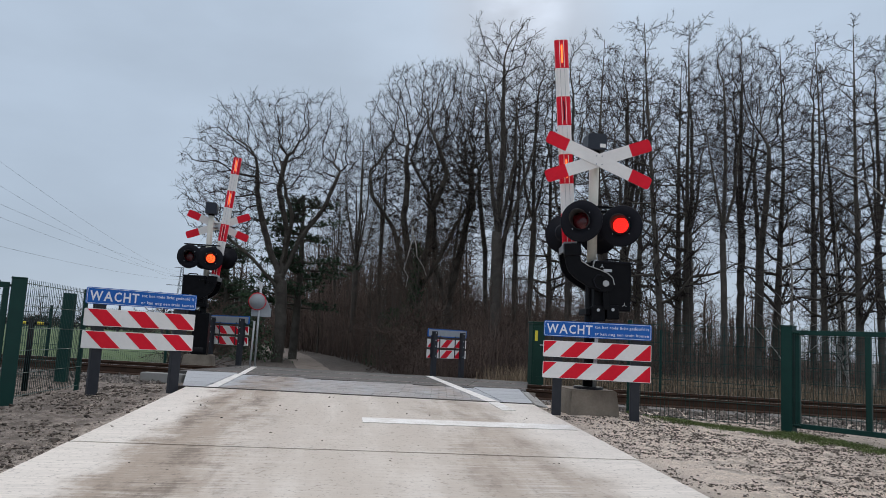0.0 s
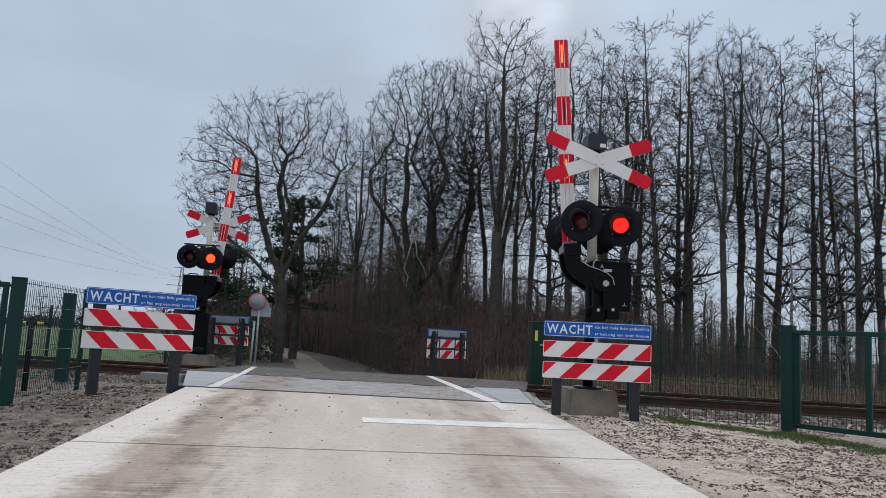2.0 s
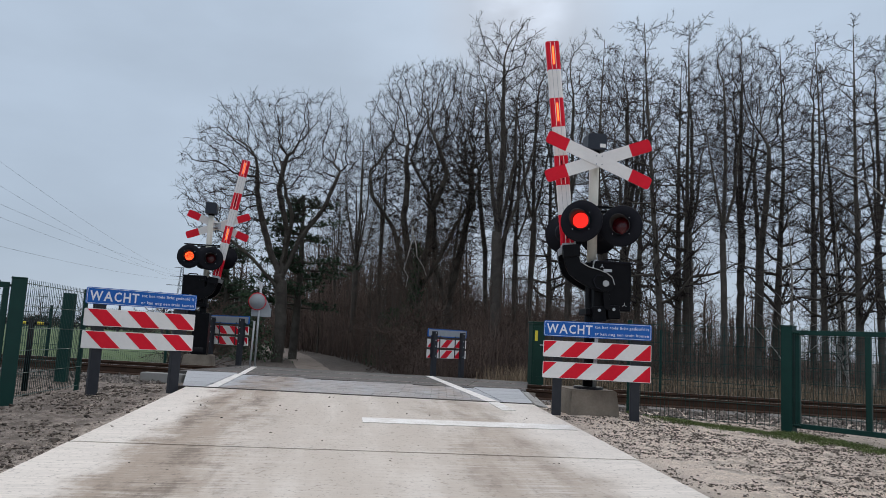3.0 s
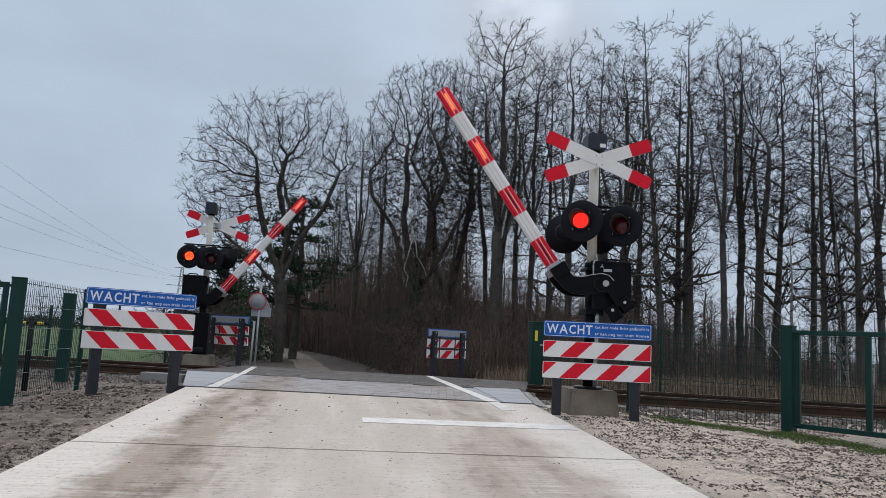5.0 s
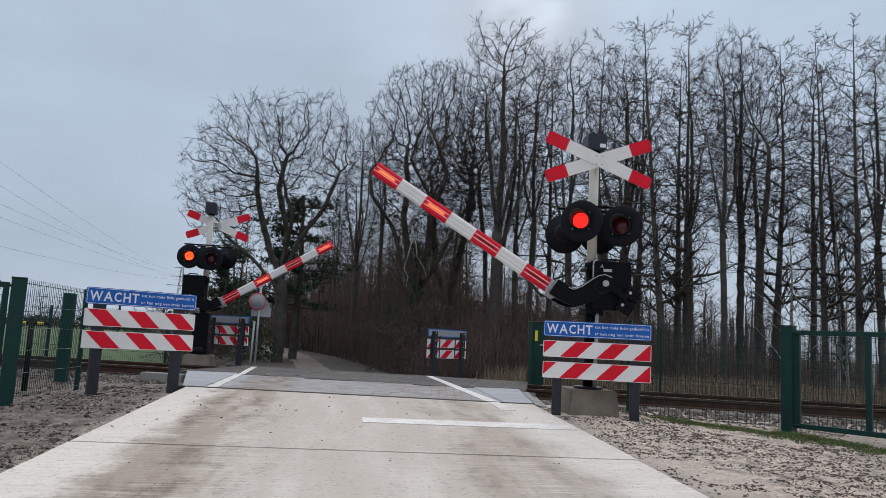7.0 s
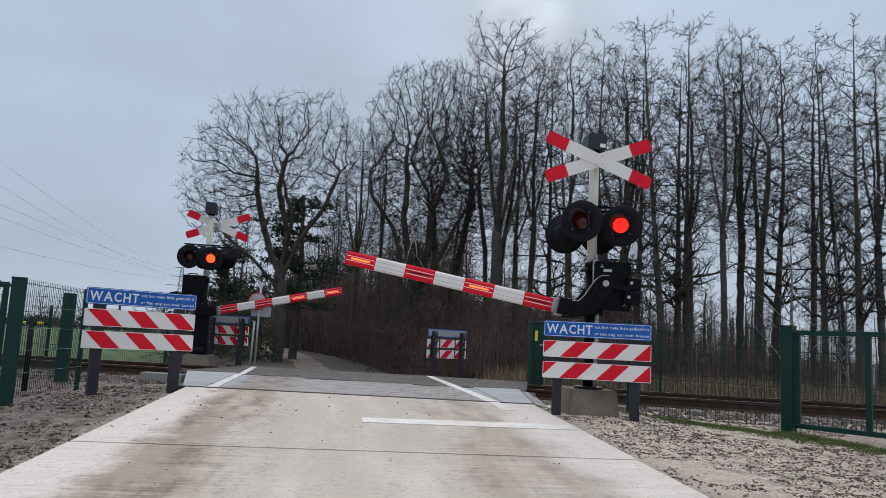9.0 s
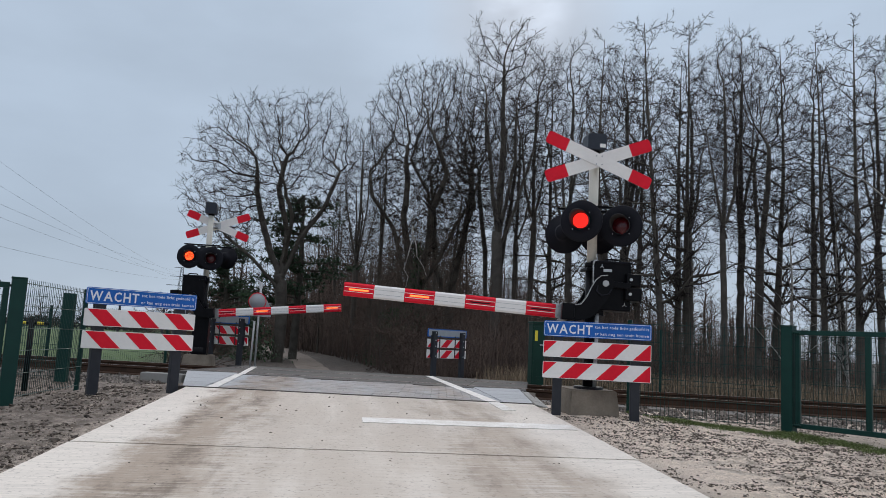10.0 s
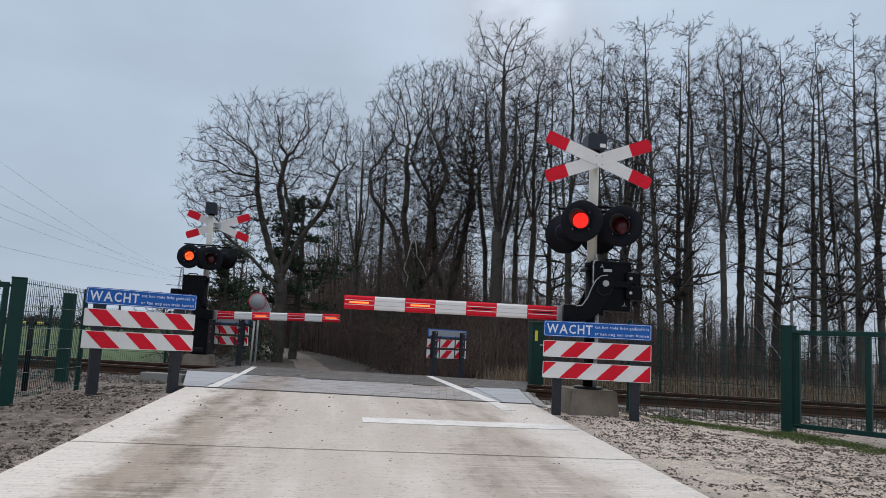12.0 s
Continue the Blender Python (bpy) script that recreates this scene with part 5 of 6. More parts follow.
LARCHES = [(10.58, 24.07, 13.4, 121, 1.03, 0), (11.12, 28.07, 13.3, 66, 0.98, 1), (14.08, 29.72, 15.8, 309, 1.00, 2), (16.45, 27.38, 14.2, 6, 1.10, 1), (15.22, 22.45, 12.5, 240, 0.96, 2), (20.54, 28.88, 14.6, 119, 0.94, 0), (15.67, 21.37, 12.4, 240, 1.02, 1), (17.51, 22.15, 12.6, 281, 1.00, 2), (9.66, 35.38, 16.0, 267, 0.99, 2), (9.25, 26.6, 13.4, 200, 1.0, 1), (15.4, 33.8, 15.8, 95, 1.1, 1)]
BIRCHES = [(14.50, 23.05, 6.6, 120, 1.3, 0), (16.29, 23.33, 7.1, 202, 1.3, 0), (15.90, 22.36, 6.0, 46, 0.91, 0)]


def wood_edge():
    spread_oak = [[(0, 0, -0.3), (0.05, 0, 1.8), (-0.05, 0, 3.6)], [(-0.05, 0, 3.3), (-0.7, 0.1, 4.9), (-1.25, 0.3, 6.6), (-1.5, 0.1, 8.4)], [(0, 0, 3.6), (0.55, -0.2, 5.1), (1.5, 0.1, 6.6), (2.2, 0.2, 8.6)], [(-0.05, 0, 3.7), (0.0, 0.5, 5.6), (-0.5, 0.5, 7.4), (-0.2, 0.4, 9.2)], [(-0.05, 0, 2.9), (-1.2, -0.6, 4.2), (-2.6, -0.4, 5.2)], [(0, 0, 4.2), (0.3, -1.1, 6.0), (-0.3, -1.8, 7.8)]]
    oak = [crowned_tree(11, spread_oak, [((-1.3, 0, 8.2), (3.2, 2.9, 3.3)), ((0.9, 0, 8.7), (2.4, 2.4, 3.0)), ((-2.2, 0, 6.6), (2.3, 2.2, 2.3))], 6500, 0.25, M_BARK, M_TWIG, gnarl=0.28, twigs=2, long_twig=0.48),
           crowned_tree(24, rising_limbs(24, 13.6, 3.9, 4, 2.4, 0.3), [((0, 0, 10.0), (2.8, 2.6, 3.7)), ((-1.0, 0, 7.4), (2.6, 2.4, 3.0))], 6000, 0.27, M_BARK, M_TWIG, gnarl=0.24, lift=0.1, twigs=2, long_twig=0.48),
           crowned_tree(27, rising_limbs(27, 14.4, 3.4, 4, 2.0, 0.3), [((0, 0, 10.6), (2.6, 2.5, 4.0)), ((0.6, 0, 7.8), (2.4, 2.3, 3.2))], 6000, 0.27, M_BARK, M_TWIG, gnarl=0.22, lift=0.12, twigs=2, long_twig=0.48)]
    leader = [(0, 0, -0.3), (0.05, 0, 3.0), (-0.03, 0.05, 6.0), (0.06, 0, 9.0), (0, 0.05, 12.2)]
    tall = [crowned_tree(31, [leader] + rising_limbs(31, 14.5, 6.0, 5, 1.5, 0.12)[1:], [((0, 0, 10.4), (2.1, 2.0, 4.0)), ((0, 0, 8.2), (1.9, 1.9, 3.0))], 3000, 0.20, M_BARKGREY, M_TWIG, gnarl=0.16, lift=0.2, twigs=2, long_twig=0.5)]
    tall += [crowned_tree(k, [leader] + rising_limbs(k, 14.5, fork, limbs, 0.9, 0.08)[1:], [((0, 0, 11.0), (wide, wide, 3.4)), ((0, 0, 8.2), (wide * 1.1, wide * 1.1, 3.0))], 2100, thick, M_BARKGREY, M_TWIG, gnarl=0.16, lift=0.2, twigs=2, long_twig=0.5)
             for k, fork, limbs, wide, thick in ((32, 7.5, 2, 1.5, 0.125), (33, 6.5, 3, 1.6, 0.135))]
    tall += [crowned_tree(41, rising_limbs(41, 15.5, 1.6, 2, 1.3, 0.1), [((0, 0, 10.8), (1.9, 1.9, 3.7)), ((0, 0, 8.0), (1.8, 1.8, 3.0))], 2300, 0.16, M_BARKGREY, M_TWIG, gnarl=0.16, lift=0.2, twigs=2, long_twig=0.5)]
    larch = [tree_kind(s, LARCH, 0.150, M_BARK, M_TWIG) for s in (51, 52, 53)]
    thin = [tree_kind(s, THIN, 0.075, M_BARK, M_TWIGBROWN) for s in (61, 62, 63)]
    birch = tree_kind(71, THIN, 0.15, M_BARKBIRCH, M_TWIG)
    for x, y, h, turn, wide, k in OAKS:
        plant(oak[k], x, y, turn, h, wide, "oak_tree", "bare gnarled oak with wide forked limbs", "tree", "bare oaks")
    for x, y, h, turn, wide, k in TALLS:
        plant(tall[k], x, y, turn, h, wide, "bare_tree", "tall leafless tree with upswept branches", "tree", "tall bare trees")
    for x, y, h, turn, wide, k in LARCHES:
        plant(larch[k], x, y, turn, h, wide, "larch_tree", "straight dark leafless larch with short level branches", "tree", "larches")
    for x, y, h, turn, wide, k in BIRCHES:
        plant(birch, x, y, turn, h, wide, "birch_tree", "slim birch with pale peeling bark", "tree", "birches")
    rng = random.Random(8)
    n = 0
    while n < 86:
        y = rng.uniform(26, 54)
        x = y * (rng.uniform(-0.10, 0.16) if rng.random() < 0.66 else rng.uniform(0.16, 0.42) if rng.random() < 0.75 else rng.uniform(0.42, 0.80))
        if in_lane(x, y, 0.6) or (x > 0.3 * y and y < 27):
            continue
        high = rng.uniform(4.5, 9.8) * (y / 42) ** 0.6
        plant(rng.choice(thin), x, y, rng.uniform(0, 360), high, rng.uniform(0.9, 1.3), "young_tree", "slim leafless young tree in the wood", "tree", "young trees")
        n += 1


wood_edge()


def far_wood():
    """The depth of the wood: many bare stems with thin side twigs, too far to tell apart."""
    rng = random.Random(17)
    w = Wood()
    for i in range(400):
        y = rng.uniform(56, 120)
        x = y * rng.uniform(-0.17, 0.14) if i % 2 else y * (rng.uniform(0.14, 0.42) if i % 3 else rng.uniform(0.42, 0.62))
        if in_lane(x, y, 0.3):
            continue
        h = rng.uniform(7.0, 12.0) if x < 0.24 * y else rng.uniform(5.0, 8.5)
        base = Vector((x, y, ground_z(x, y) - 0.2))
        lean = Vector((rng.gauss(0, 0.04), rng.gauss(0, 0.04), 1))
        r = rng.uniform(0.08, 0.2)
        pts = [base + lean * (h * k / 4) + Vector((rng.gauss(0, 0.1), 0, 0)) for k in range(5)]
        w.limb(pts, [r, r * 0.8, r * 0.55, r * 0.3, 0.012], 5)
        for k in range(30):
            s = rng.uniform(0.08, 0.98)
            p = base + lean * (h * s)
            a = rng.uniform(0, 6.28)
            ln = rng.uniform(0.8, 2.6) * (1.1 - s * 0.6)
            d = Vector((math.cos(a), math.sin(a), rng.uniform(0.1, 1.0))).normalized()
            q = p + d * ln
            w.limb([p, q], [0.035, 0.008], 3)
            for m in range(3):
                b = p.lerp(q, rng.uniform(0.3, 1))
                w.limb([b, b + Vector((rng.gauss(0, 1), rng.gauss(0, 1), rng.uniform(0, 1.2))).normalized() * ln * 0.5], [0.022, 0.006], 3)
    for i in range(5600):
        y = rng.uniform(52, 125)
        x = y * (rng.uniform(-0.18, 0.15) if i % 3 else rng.uniform(0.15, 0.46))
        if in_lane(x, y, 0.0) and y < 85:
            continue
        h = rng.uniform(1.2, 5.0)
        p = Vector((x, y, ground_z(x, y) - 0.1))
        q = p + Vector((rng.gauss(0, 0.18) * h, rng.gauss(0, 0.18) * h, h))
        w.limb([p, q], [0.035, 0], 3)
        for k in range(5):
            b = p.lerp(q, rng.uniform(0.2, 0.95))
            w.limb([b, b + Vector((rng.gauss(0, 0.5), rng.gauss(0, 0.5), rng.uniform(0.1, 0.6))) * h * 0.4], [0.028, 0], 3)
    ob = new("far_wood", w.mesh("far_wood", M_BRUSH))
    tagged(ob, "dense leafless wood fading into brown behind the first trees", "wood", kind="stuff")
    # hedge line across the meadow
    w = Wood()
    for i in range(230):
        y = rng.uniform(150, 260)
        x = -y * rng.uniform(0.24, 0.80)
        h = rng.uniform(2.5, 5.5)
        base = Vector((x, y, -0.8))
        for k in range(46):
            a, q = rng.uniform(0, 6.28), rng.random()
            b = base + Vector((rng.gauss(0, 1.5), rng.gauss(0, 1.0), h * 0.5 * q))
            d = Vector((math.cos(a), math.sin(a), rng.uniform(0.3, 1.6))).normalized()
            w.limb([b, b + d * h * rng.uniform(0.2, 0.42)], [0.09, 0.03], 3)
    tagged(new("distant_hedge", w.mesh("distant_hedge", M_TWIG)), "hazy brown hedge across the meadow", "hedge", kind="stuff")
    kind = tree_kind(77, THIN, 0.16, M_BARK, M_TWIG)
    for x, y, h, turn in ((-55, 151, 8.2, 0), (-60, 158, 8.8, 70), (-50, 152, 6.8, 140), (-66, 162, 7.0, 200), (-46, 158, 5.6, 260), (-73, 168, 7.5, 320)):
        plant(kind, x, y, turn, h, 1.9, "meadow_tree", "round-crowned bare tree across the meadow", "tree", "meadow trees")


far_wood()


def pine(x, y, height, reach, turn, label):
    """A dark evergreen behind the bare trees: trunk, boughs and tufts of needles."""
    rng = random.Random(int(x * 10 + y))
    t = thing("pine_tree", pose(x, y, ground_z(x, y), 0, 0, turn), label, "tree", "pines")
    wood, tufts = Wood(), Wood()
    wood.limb([Vector((0, 0, -0.3)), Vector((0.1, 0, height * 0.5)), Vector((0, 0.1, height * 0.95))], [0.22, 0.16, 0.04], 8)
    for i in range(38):
        s = rng.uniform(0.25, 1.0)
        a = rng.uniform(0, 6.28)
        ln = reach * (1.15 - 0.75 * s) * rng.uniform(0.5, 1.1)
        p = Vector((0, 0, height * s * 0.95))
        q = p + Vector((math.cos(a) * ln, math.sin(a) * ln, ln * rng.uniform(0.0, 0.35)))
        wood.limb([p, p.lerp(q, 0.5) + Vector((0, 0, -0.05)), q], [0.05, 0.035, 0.015], 4)
        for k in range(34):
            c = p.lerp(q, rng.uniform(0.3, 1.05)) + Vector((rng.gauss(0, 0.22), rng.gauss(0, 0.22), rng.gauss(0.05, 0.10)))
            for m in range(9):
                d = Vector((rng.gauss(0, 1), rng.gauss(0, 1), rng.gauss(0.3, 0.7))).normalized()
                sd = d.orthogonal().normalized() * 0.032
                b = len(tufts.v)
                tufts.v += [c - sd, c + sd, c + d * rng.uniform(0.12, 0.24)]
                tufts.f.append((b, b + 1, b + 2))
    for nm, w, m in (("trunk", wood, M_BARK), ("crown", tufts, M_NEEDLE)):
        shared(nm, w.mesh(nm, m), t, Matrix())


pine(-2.4, 36.0, 8.2, 3.4, 0, "dark green pine behind the oak")
pine(-5.9, 37.5, 5.4, 2.2, 40, "low dark green pine at the meadow's edge")


def ivy(x, y, z0, z1, r, label):
    """Ivy wrapped round a trunk: many small leaves on an uneven sleeve."""
    rng = random.Random(int(x * 31 + y * 7))
    v, f = [], []
    for i in range(1900):
        z = z0 + (z1 - z0) * rng.random() ** 1.3
        a = rng.uniform(0, 6.28)
        rr = r * (1.25 - 0.9 * (z - z0) / (z1 - z0)) * (1 + 0.9 * noise.noise((math.cos(a) * 1.5, math.sin(a) * 1.5, z * 1.6 + x))) * rng.uniform(0.25, 1.2)
        c = Vector((math.cos(a) * rr, math.sin(a) * rr, z))
        n_ = Vector((math.cos(a), math.sin(a), rng.gauss(0.2, 0.5))).normalized()
        u = n_.orthogonal().normalized()
        u.rotate(Matrix.Rotation(rng.uniform(0, 6.28), 3, n_))
        w = n_.cross(u)
        s = rng.uniform(0.04, 0.075)
        b = len(v)
        v += [c - u * s, c + w * s * 0.8, c + u * s * 1.2, c - w * s * 0.8]
        f.append((b, b + 1, b + 2, b + 3))
    me = bpy.data.meshes.new("ivy")
    me.from_pydata(v, [], f)
    me.materials.append(M_IVY)
    ob = new("ivy", me)
    ob.matrix_basis = pose(x, y, ground_z(x, y))
    tagged(ob, label, "ivy", "ivy sleeves")


ivy(2.07, 33.0, 0.0, 2.6, 0.75, "dark ivy climbing a trunk in the wood")
ivy(2.9, 32.9, 0.1, 5.5, 0.65, "dark green ivy sleeve on an old oak")
ivy(-3.9, 31.4, 0.0, 2.7, 1.2, "dark evergreen thicket beside the oak")
ivy(1.9, 35.5, 0.0, 2.4, 0.9, "dark evergreen thicket of ivy by the track")


def dead_branches():
    """Pale barkless branches caught in the wood or leaning out of it."""
    runs = [[(2.13, 26.64, 4.77), (2.16, 26.7, 4.3), (2.02, 26.8, 3.65), (1.92, 26.85, 3.2), (2.09, 26.87, 2.95), (2.03, 26.93, 2.58)],
            [(2.14, 26.64, 4.5), (2.3, 26.7, 4.1), (2.36, 26.8, 3.7), (2.62, 26.9, 3.35), (2.75, 26.9, 3.0)],
            [(15.6, 18.0, -0.6), (15.4, 18.0, 2.2), (14.8, 18.0, 4.2), (14.0, 18.04, 5.07), (13.4, 18.06, 5.52), (12.79, 18.1, 5.79), (12.26, 18.15, 5.91)]]
    for pts in runs:
        w = Wood()
        n = len(pts)
        w.limb([Vector(p) for p in pts], [0.03 * (1 - 0.75 * i / n) for i in range(n)], 5)
        tagged(new("dead_branch", w.mesh("dead_branch", M_BARKBIRCH)), "pale barkless dead branch caught in the trees", "branch", "dead branches")


dead_branches()


def power_line():
    t = thing("lattice_pylon", pose(-84.0, 393.0, -2.0), "slender far lattice pylon", "pylon")
    bm = bmesh.new()
    for a, b in ((-1, -1), (-1, 1), (1, -1), (1, 1)):
        rod(bm, (a * 2.2, b * 2.2, 0), (a * 0.5, b * 0.5, 33), 0.16, 0.12, 4)
    for k in range(8):
        z0, z1 = 4.1 * k, 4.1 * (k + 1)
        h0, h1 = 2.2 - 1.7 * z0 / 33, 2.2 - 1.7 * z1 / 33
        rod(bm, (-h0, -h0, z0), (h1, -h1, z1), 0.08, n=4)
        rod(bm, (h0, -h0, z0), (-h1, -h1, z1), 0.08, n=4)
    part("lattice", bm, M_CABLE, t)
    for z, w in ((24, 7.0), (28.5, 5.5), (33, 4)):
        bm = bmesh.new()
        rod(bm, (-w, 0, z), (w, 0, z), 0.14, n=4)
        part("crossarm", bm, M_CABLE, t)
    lines = thing("power_cables", Matrix(), "thin power cables sagging over the meadow", "power cables")
    for (x0, y0, z0), dx in (((-66.0, 113.0, 37.5), -4), ((-66.0, 113.0, 32.8), -6), ((-66, 113, 27.6), 4), ((-66, 113, 24.9), 6), ((-66, 113, 18.6), 7)):
        bm = bmesh.new()
        a, b = Vector((x0, y0, z0)), Vector((-84.0 + dx, 393.0, 25 + abs(7 - abs(dx))))
        a = b + (a - b) * 1.5
        pts = [a.lerp(b, k / 24) - Vector((0, 0, 5.0 * 4 * (k / 24) * (1 - k / 24))) for k in range(25)]
        tube_path(bm, pts, 0.024, 4)
        part("cable", bm, M_CABLE, lines)


power_line()


# ---- undergrowth ----
def undergrowth():
    shrub = [tree_kind(s, SHRUB, 0.016, M_BRUSH, M_BRUSH, 6, 0.45) for s in (81, 82, 83)]
    rng = random.Random(9)
    n = 0
    while n < 28:
        y = rng.uniform(22, 44)
        x = rng.uniform(-0.06, 0.14) * y if rng.random() < 0.66 else rng.uniform(0.14, 0.48) * y
        if rng.random() < 0.10:
            x = rng.uniform(-0.2, -0.10) * y
        if in_lane(x, y, 1.7) or track_off(x, y) < 6:
            continue
        h = rng.uniform(1.4, 3.6) if x < 0.14 * y else rng.uniform(0.8, 2.0)
        plant(rng.choice(shrub), x, y, rng.uniform(0, 360), h, rng.uniform(0.9, 1.4), "leafless_shrub", "tangled brown leafless undergrowth", "shrub", "undergrowth shrubs")
        n += 1


undergrowth()


def blades(name, places, material, label, category):
    """Bent narrow blades, three corners each pair, in one mesh."""
    verts, faces = [], []
    for x, y, z, h, w, a, bend in places:
        dx, dy = math.cos(a), math.sin(a)
        b = len(verts)
        verts += [(x - dy * w, y + dx * w, z), (x + dy * w, y - dx * w, z), (x + dx * bend * 0.4 + dy * w * 0.7, y + dy * bend * 0.4 - dx * w * 0.7, z + h * 0.6), (x + dx * bend * 0.4 - dy * w * 0.7, y + dy * bend * 0.4 + dx * w * 0.7, z + h * 0.6), (x + dx * bend, y + dy * bend, z + h)]
        faces += [(b, b + 1, b + 2, b + 3), (b + 3, b + 2, b + 4)]
    me = bpy.data.meshes.new(name)
    me.from_pydata(verts, [], faces)
    me.materials.append(material)
    return tagged(new(name, me), label, category, kind="stuff")


def grasses():
    rng = random.Random(12)
    reed, grass = [], []
    for i in range(16000):
        u = rng.uniform(3.5, 26)
        off = rng.choice((2.9, 3.4, 4.2, 5.5)) + rng.random() * 1.6
        x, y = u, 14.0 - 0.26 * u + off / math.cos(SKEW)
        if noise.noise((x * 0.8, y * 0.8, 5)) < -0.25:
            continue
        reed.append((x, y, ground_z(x, y) - 0.02, rng.uniform(0.15, 0.58), rng.uniform(0.004, 0.009), rng.uniform(0, 6.28), rng.uniform(0.0, 0.3)))
    blades("dry_grass", reed, M_REED, "tall dry straw-coloured grass along the wood", "grass")
    for i in range(30000):
        s = rng.random()
        if i % 2:
            x, y = 3.55 + 1.45 * s, 9.30 - 1.10 * s
        else:
            x, y = 5.0 + 0.85 * s, 8.2 - 2.0 * s
        off = -0.12 + abs(rng.gauss(0, 0.34))
        x, y = x - 0.7 * off, y - 0.45 * off
        if noise.noise((x * 1.6, y * 1.6, 9)) + 0.5 * noise.noise((x * 6, y * 6, 3)) < -0.22:
            continue
        grass.append((x, y, ground_z(x, y) - 0.01, rng.uniform(0.012, 0.05), rng.uniform(0.002, 0.004), rng.uniform(0, 6.28), rng.uniform(0.0, 0.05)))
    blades("verge_grass", grass, M_GRASS, "short green grass under the fence", "grass")


grasses()


def thicket():
    """Thin upright saplings and brambles on the wood's floor."""
    rng = random.Random(21)
    w = Wood()
    n = 0
    while n < 11500:
        y = rng.uniform(20, 62)
        x = rng.uniform(-0.06, 0.16) * y if rng.random() < 0.46 else rng.uniform(0.16, 0.42) * y if rng.random() < 0.70 else rng.uniform(0.42, 0.74) * y
        if in_lane(x, y, 0.9) or track_off(x, y) < 5.5:
            continue
        n += 1
        h = rng.uniform(0.6, 2.4) * (1.0 + max(0, y - 26) * 0.03) * (max(0.8, 1.6 - 2.0 * max(0, x / y - 0.2)) if x > 0.16 * y else 0.9 + max(0, y - 27) * 0.06) * (0.7 + 0.5 * noise.noise((x * 0.25, y * 0.25, 2)))
        p = Vector((x, y, ground_z(x, y) - 0.05))
        q = p + Vector((rng.gauss(0, 0.16) * h, rng.gauss(0, 0.16) * h, h))
        w.limb([p, q], [0.008 + 0.004 * h, 0], 3)
        for k in range(6):
            b = p.lerp(q, rng.uniform(0.25, 0.95))
            w.limb([b, b + Vector((rng.gauss(0, 0.5), rng.gauss(0, 0.5), rng.uniform(0.1, 0.7))) * h * 0.4], [0.007, 0], 3)
    tagged(new("thicket", w.mesh("thicket", M_BRUSH)), "thin brown saplings and brambles on the wood floor", "undergrowth", kind="stuff")


thicket()


def crumb(rng, verts, faces, x, y, z, s):
    """One angular crumb of earth or stone."""
    base = len(verts)
    q = Euler((rng.uniform(0, 6), rng.uniform(0, 6), rng.uniform(0, 6))).to_matrix()
    if s < 0.012:
        shape, sides = ((1, 0, -0.6), (-0.6, 0.8, -0.6), (-0.6, -0.8, -0.6), (0, 0, 1)), ((0, 1, 3), (1, 2, 3), (2, 0, 3), (0, 2, 1))
    else:
        shape, sides = ((1, 0, 0), (-1, 0, 0), (0, 1, 0), (0, -1, 0), (0, 0, 1), (0, 0, -1)), ((0, 2, 4), (2, 1, 4), (1, 3, 4), (3, 0, 4), (2, 0, 5), (1, 2, 5), (3, 1, 5), (0, 3, 5))
    for d in shape:
        p = q @ (Vector(d) * s * rng.uniform(0.6, 1.4))
        verts.append((x + p.x, y + p.y, z + p.z * 0.55 + s * 0.1))
    for f in sides:
        faces.append(tuple(base + i for i in f))


def lumps():
    """Clods and pebbles strewn over both verges, and crumbs dropped on the slabs."""
    rng = random.Random(5)
    for name, material, count, lo, hi, label in (("earth_clods", M_CLOD, 90000, 0.003, 0.017, "dark crumbled earth clods on the verge"), ("mud_lumps", M_CLOD, 7000, 0.010, 0.042, "broken lumps of dark mud on the verge"), ("pebbles", M_PEBBLE, 17000, 0.003, 0.014, "small pale pebbles on the verge"), ("road_dirt", M_CLOD, 520, 0.002, 0.017, "crumbs of dark mud dropped on the concrete")):
        verts, faces = [], []
        for k in range(count):
            if name == "road_dirt":
                y, x = 3.6 + 5.6 * rng.random(), rng.uniform(ROAD_L + 0.05, ROAD_R - 0.05)
                z = road_z(y) - 0.003
                if noise.noise((x * 1.3, y * 1.3, 31)) < 0.05 and rng.random() < 0.8:
                    continue
            else:
                if rng.random() < 0.62:
                    y = 4.2 + 6.0 * rng.random()
                    x = ROAD_R + 0.1 + 4.2 * rng.random()
                    band = noise.noise((x * 0.8, y * 0.8, 4)) + 0.5 * noise.noise((x * 3, y * 3, 8))
                    if band + 0.46 - 0.35 * abs((x - 3.6) - 0.1 * (9 - y)) < 0 and rng.random() < 0.95:
                        continue
                else:
                    y = 4.2 + 8.0 * rng.random()
                    x = ROAD_L - 0.03 - 3.4 * rng.random() ** 1.2
                    if noise.noise((x * 1.6, y * 1.6, 14)) < -0.08 and rng.random() < 0.85:
                        continue
                if y > 9.2 and -2.2 < x < 2.7 or name == "mud_lumps" and x > 0:
                    continue
                z = ground_z(x, y)
            crumb(rng, verts, faces, x, y, z, lo + (hi - lo) * rng.random() ** 3.4)
        me = bpy.data.meshes.new(name)
        me.from_pydata(verts, [], faces)
        me.materials.append(material)
        tagged(new(name, me), label, "pebbles" if name == "pebbles" else "earth", kind="stuff")


lumps()


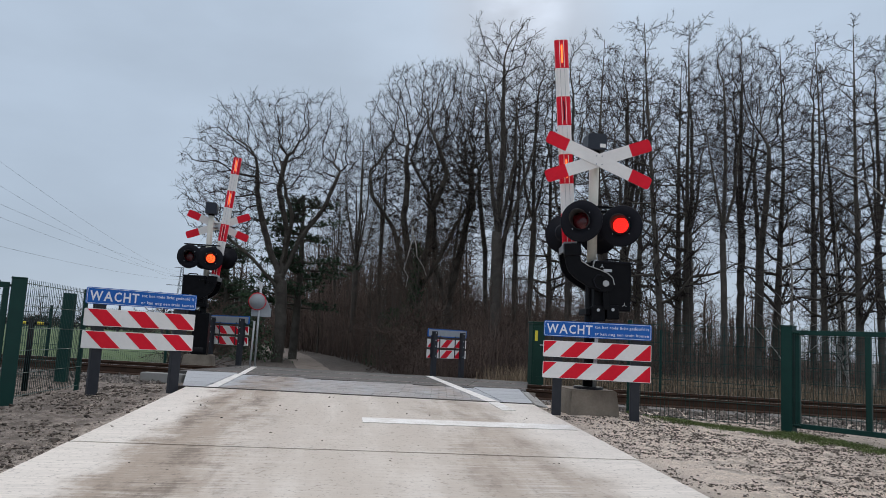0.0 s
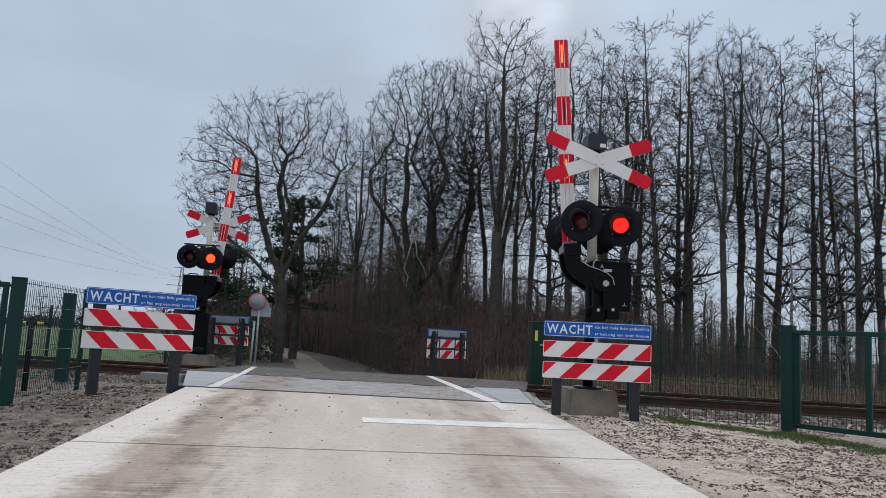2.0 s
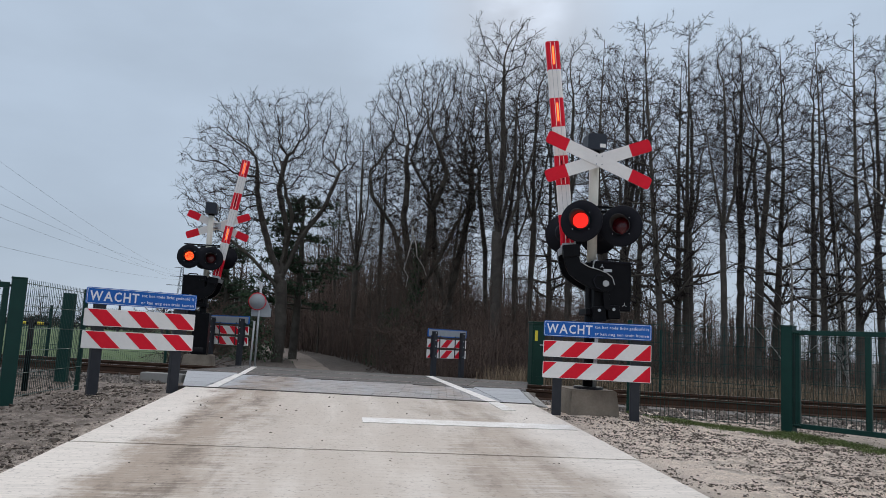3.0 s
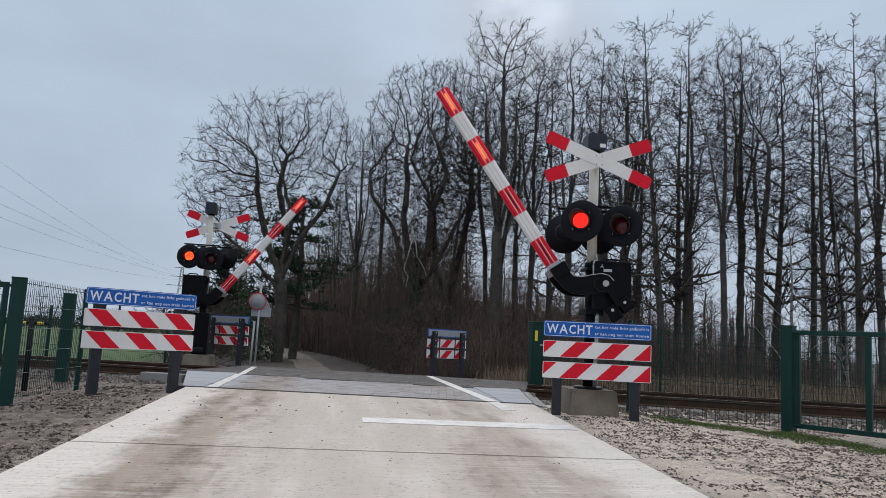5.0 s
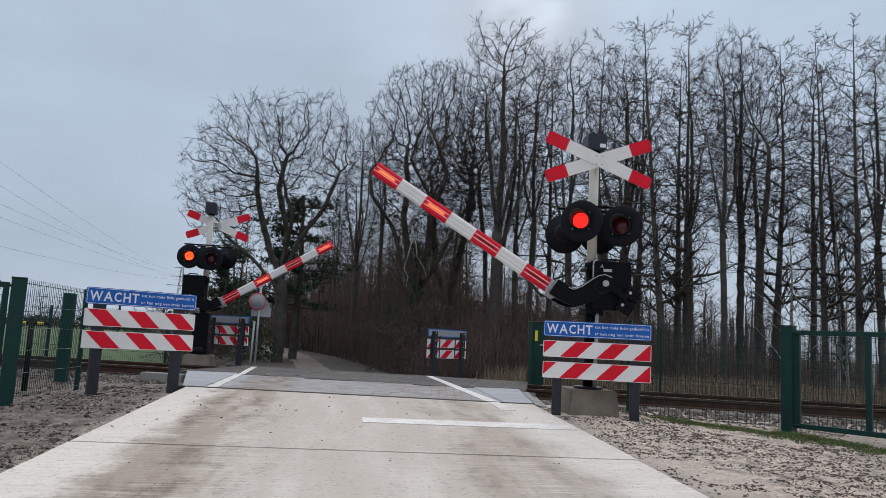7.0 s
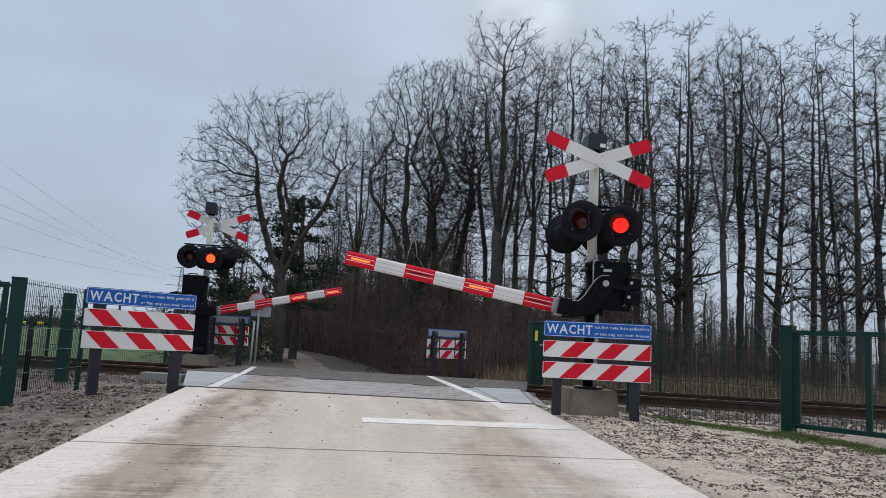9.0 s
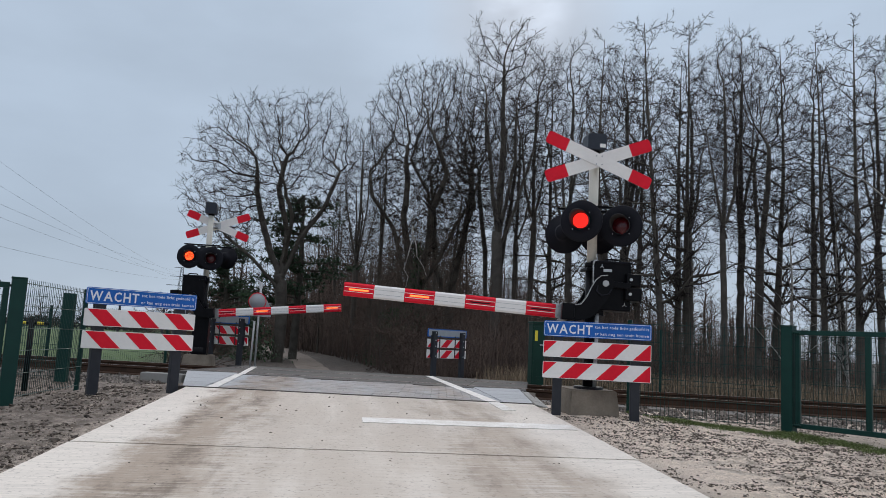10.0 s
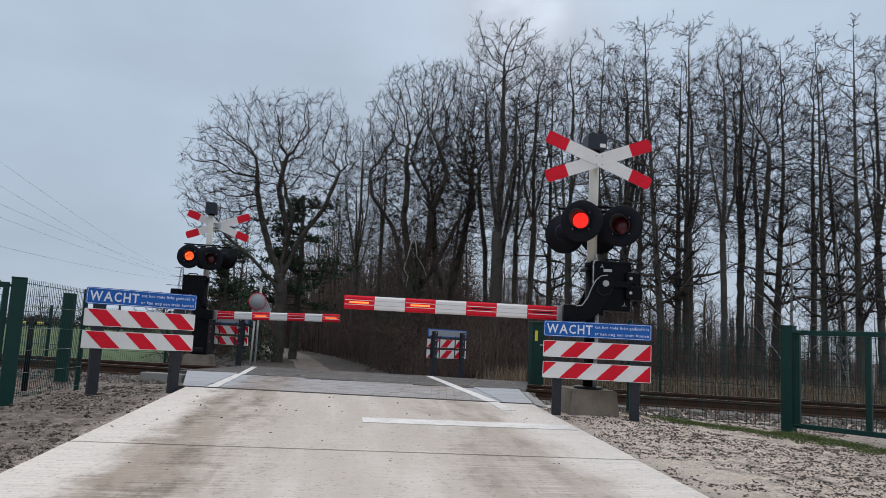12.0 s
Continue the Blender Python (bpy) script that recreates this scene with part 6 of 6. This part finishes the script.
# ---- pavers ----
def pavers():
    bm = bmesh.new()
    box(bm, (-0.1042, -0.1042, -0.08), (0.1042, 0.1042, 0.0), 0.0)
    bmesh.ops.bevel(bm, geom=[e for e in bm.edges if all(v.co.z > -0.01 for v in e.verts)], offset=0.005, segments=1, affect="EDGES")
    first = part("paver", bm, M_PAVER, CROSSING, at=pose(0.1, 11, -0.5))
    rng = random.Random(2)
    turn = math.degrees(-math.atan(0.126))
    n = 0
    for j in range(17):
        for i in range(-3, 21):
            u = ROAD_L + 0.11 + i * 0.211 + (0.105 if j % 2 else 0.0)
            v = j * 0.211 + 0.115
            x, y = u + 0.126 * v, front_edge(u) + v
            if x < ROAD_L + 0.12 or x > 2.18 + 0.12 * v or y > 14.0 - 0.26 * x - 1.36 / math.cos(SKEW) - 0.08:
                continue
            at = pose(x, y, rng.uniform(-0.004, 0.002), rng.uniform(-0.5, 0.5), rng.uniform(-0.5, 0.5), turn)
            if n == 0:
                first.matrix_basis = at
            else:
                shared("paver", first.data, CROSSING, at)
            n += 1


pavers()


# ---- motion ----
ARM_ANGLES = [(0.0, 85.9), (2.7, 85.9), (2.8, 85.0), (3.0, 83.8), (3.2, 81.5), (3.6, 76.4), (4.0, 70.4), (4.4, 64.3), (4.8, 58.3), (5.0, 55.6), (5.5, 49.4), (6.0, 43.4), (6.5, 37.4), (7.0, 31.7), (7.2, 29.4), (8.0, 20.7), (8.8, 12.3), (9.0, 10.2), (9.5, 5.3), (10.0, 3.1), (10.3, 1.2), (10.6, 0.2), (12.0, 0.2)]

FAR_ANGLES = [(0.0, 84.2), (2.7, 84.2), (2.8, 83.3), (3.0, 80.6), (3.2, 77.8), (3.6, 72.0), (4.0, 66.2), (4.4, 60.6), (4.8, 55.0), (5.0, 52.5), (5.5, 46.4), (6.0, 40.8), (6.5, 35.8), (7.0, 31.2), (7.2, 29.4), (8.0, 21.6), (8.8, 14.1), (9.0, 12.2), (9.5, 8.3), (10.0, 5.6), (10.5, 2.8), (10.9, 1.4), (12.0, 1.4)]


def flash_rows(on, rest, out):
    """Rows that slide a lamp between rest and out; on: (start, stop) times."""
    rows = []
    state = any(a <= 0.0 < b for a, b in on)
    rows.append((0.0, out if state else rest))
    for a, b in on:
        if 0.04 < a < 12.0:
            rows += [(a - 1 / 30, rest), (a, out)]
        if b < 11.97:
            rows += [(b, out), (b + 1 / 30, rest)]
    rows.append((12.0, rows[-1][1]))
    return [r for r in rows if r[0] <= 12.0]


def motions():
    right_on = [(0.6433 + 0.6425 * k, 0.9 + 0.6425 * k) for k in range(-1, 18)]
    right_on[0] = (0.0, 0.26)
    left_on = [(b + 0.035, a - 0.035) for (_, b), (a, _) in zip(right_on, right_on[1:])] + [(right_on[-1][1] + 0.035, 13.0)]
    for arm, pivot, turn, angles in ((NEAR_ARM, NEAR_PIVOT, -8.0, ARM_ANGLES), (FAR_ARM, FAR_PIVOT, -4.6, FAR_ANGLES)):
        walk(arm, [(t, pose(*pivot, 0, 0, turn) @ Matrix.Rotation(radians(a), 4, "Y")) for t, a in angles])
    for leds in (NEAR_LEDS, FAR_LEDS):
        for ob in leds["L"]:
            walk(ob, flash_rows(left_on, pose(0, 0, 0), pose(0, -0.028, 0)))
        for ob in leds["R"]:
            walk(ob, flash_rows(right_on, pose(0, 0, 0), pose(0, -0.028, 0)))
    for strips, way, order in ((NEAR_STRIPS, -0.006, (left_on, right_on)), (FAR_STRIPS, 0.006, (right_on, left_on))):
        walk(strips[0], [(0.0, pose(0, way, 0)), (12.0, pose(0, way, 0))])
        for ob, on in zip(strips[1:], order):
            walk(ob, flash_rows(on, pose(0, 0, 0), pose(0, way, 0)))


motions()
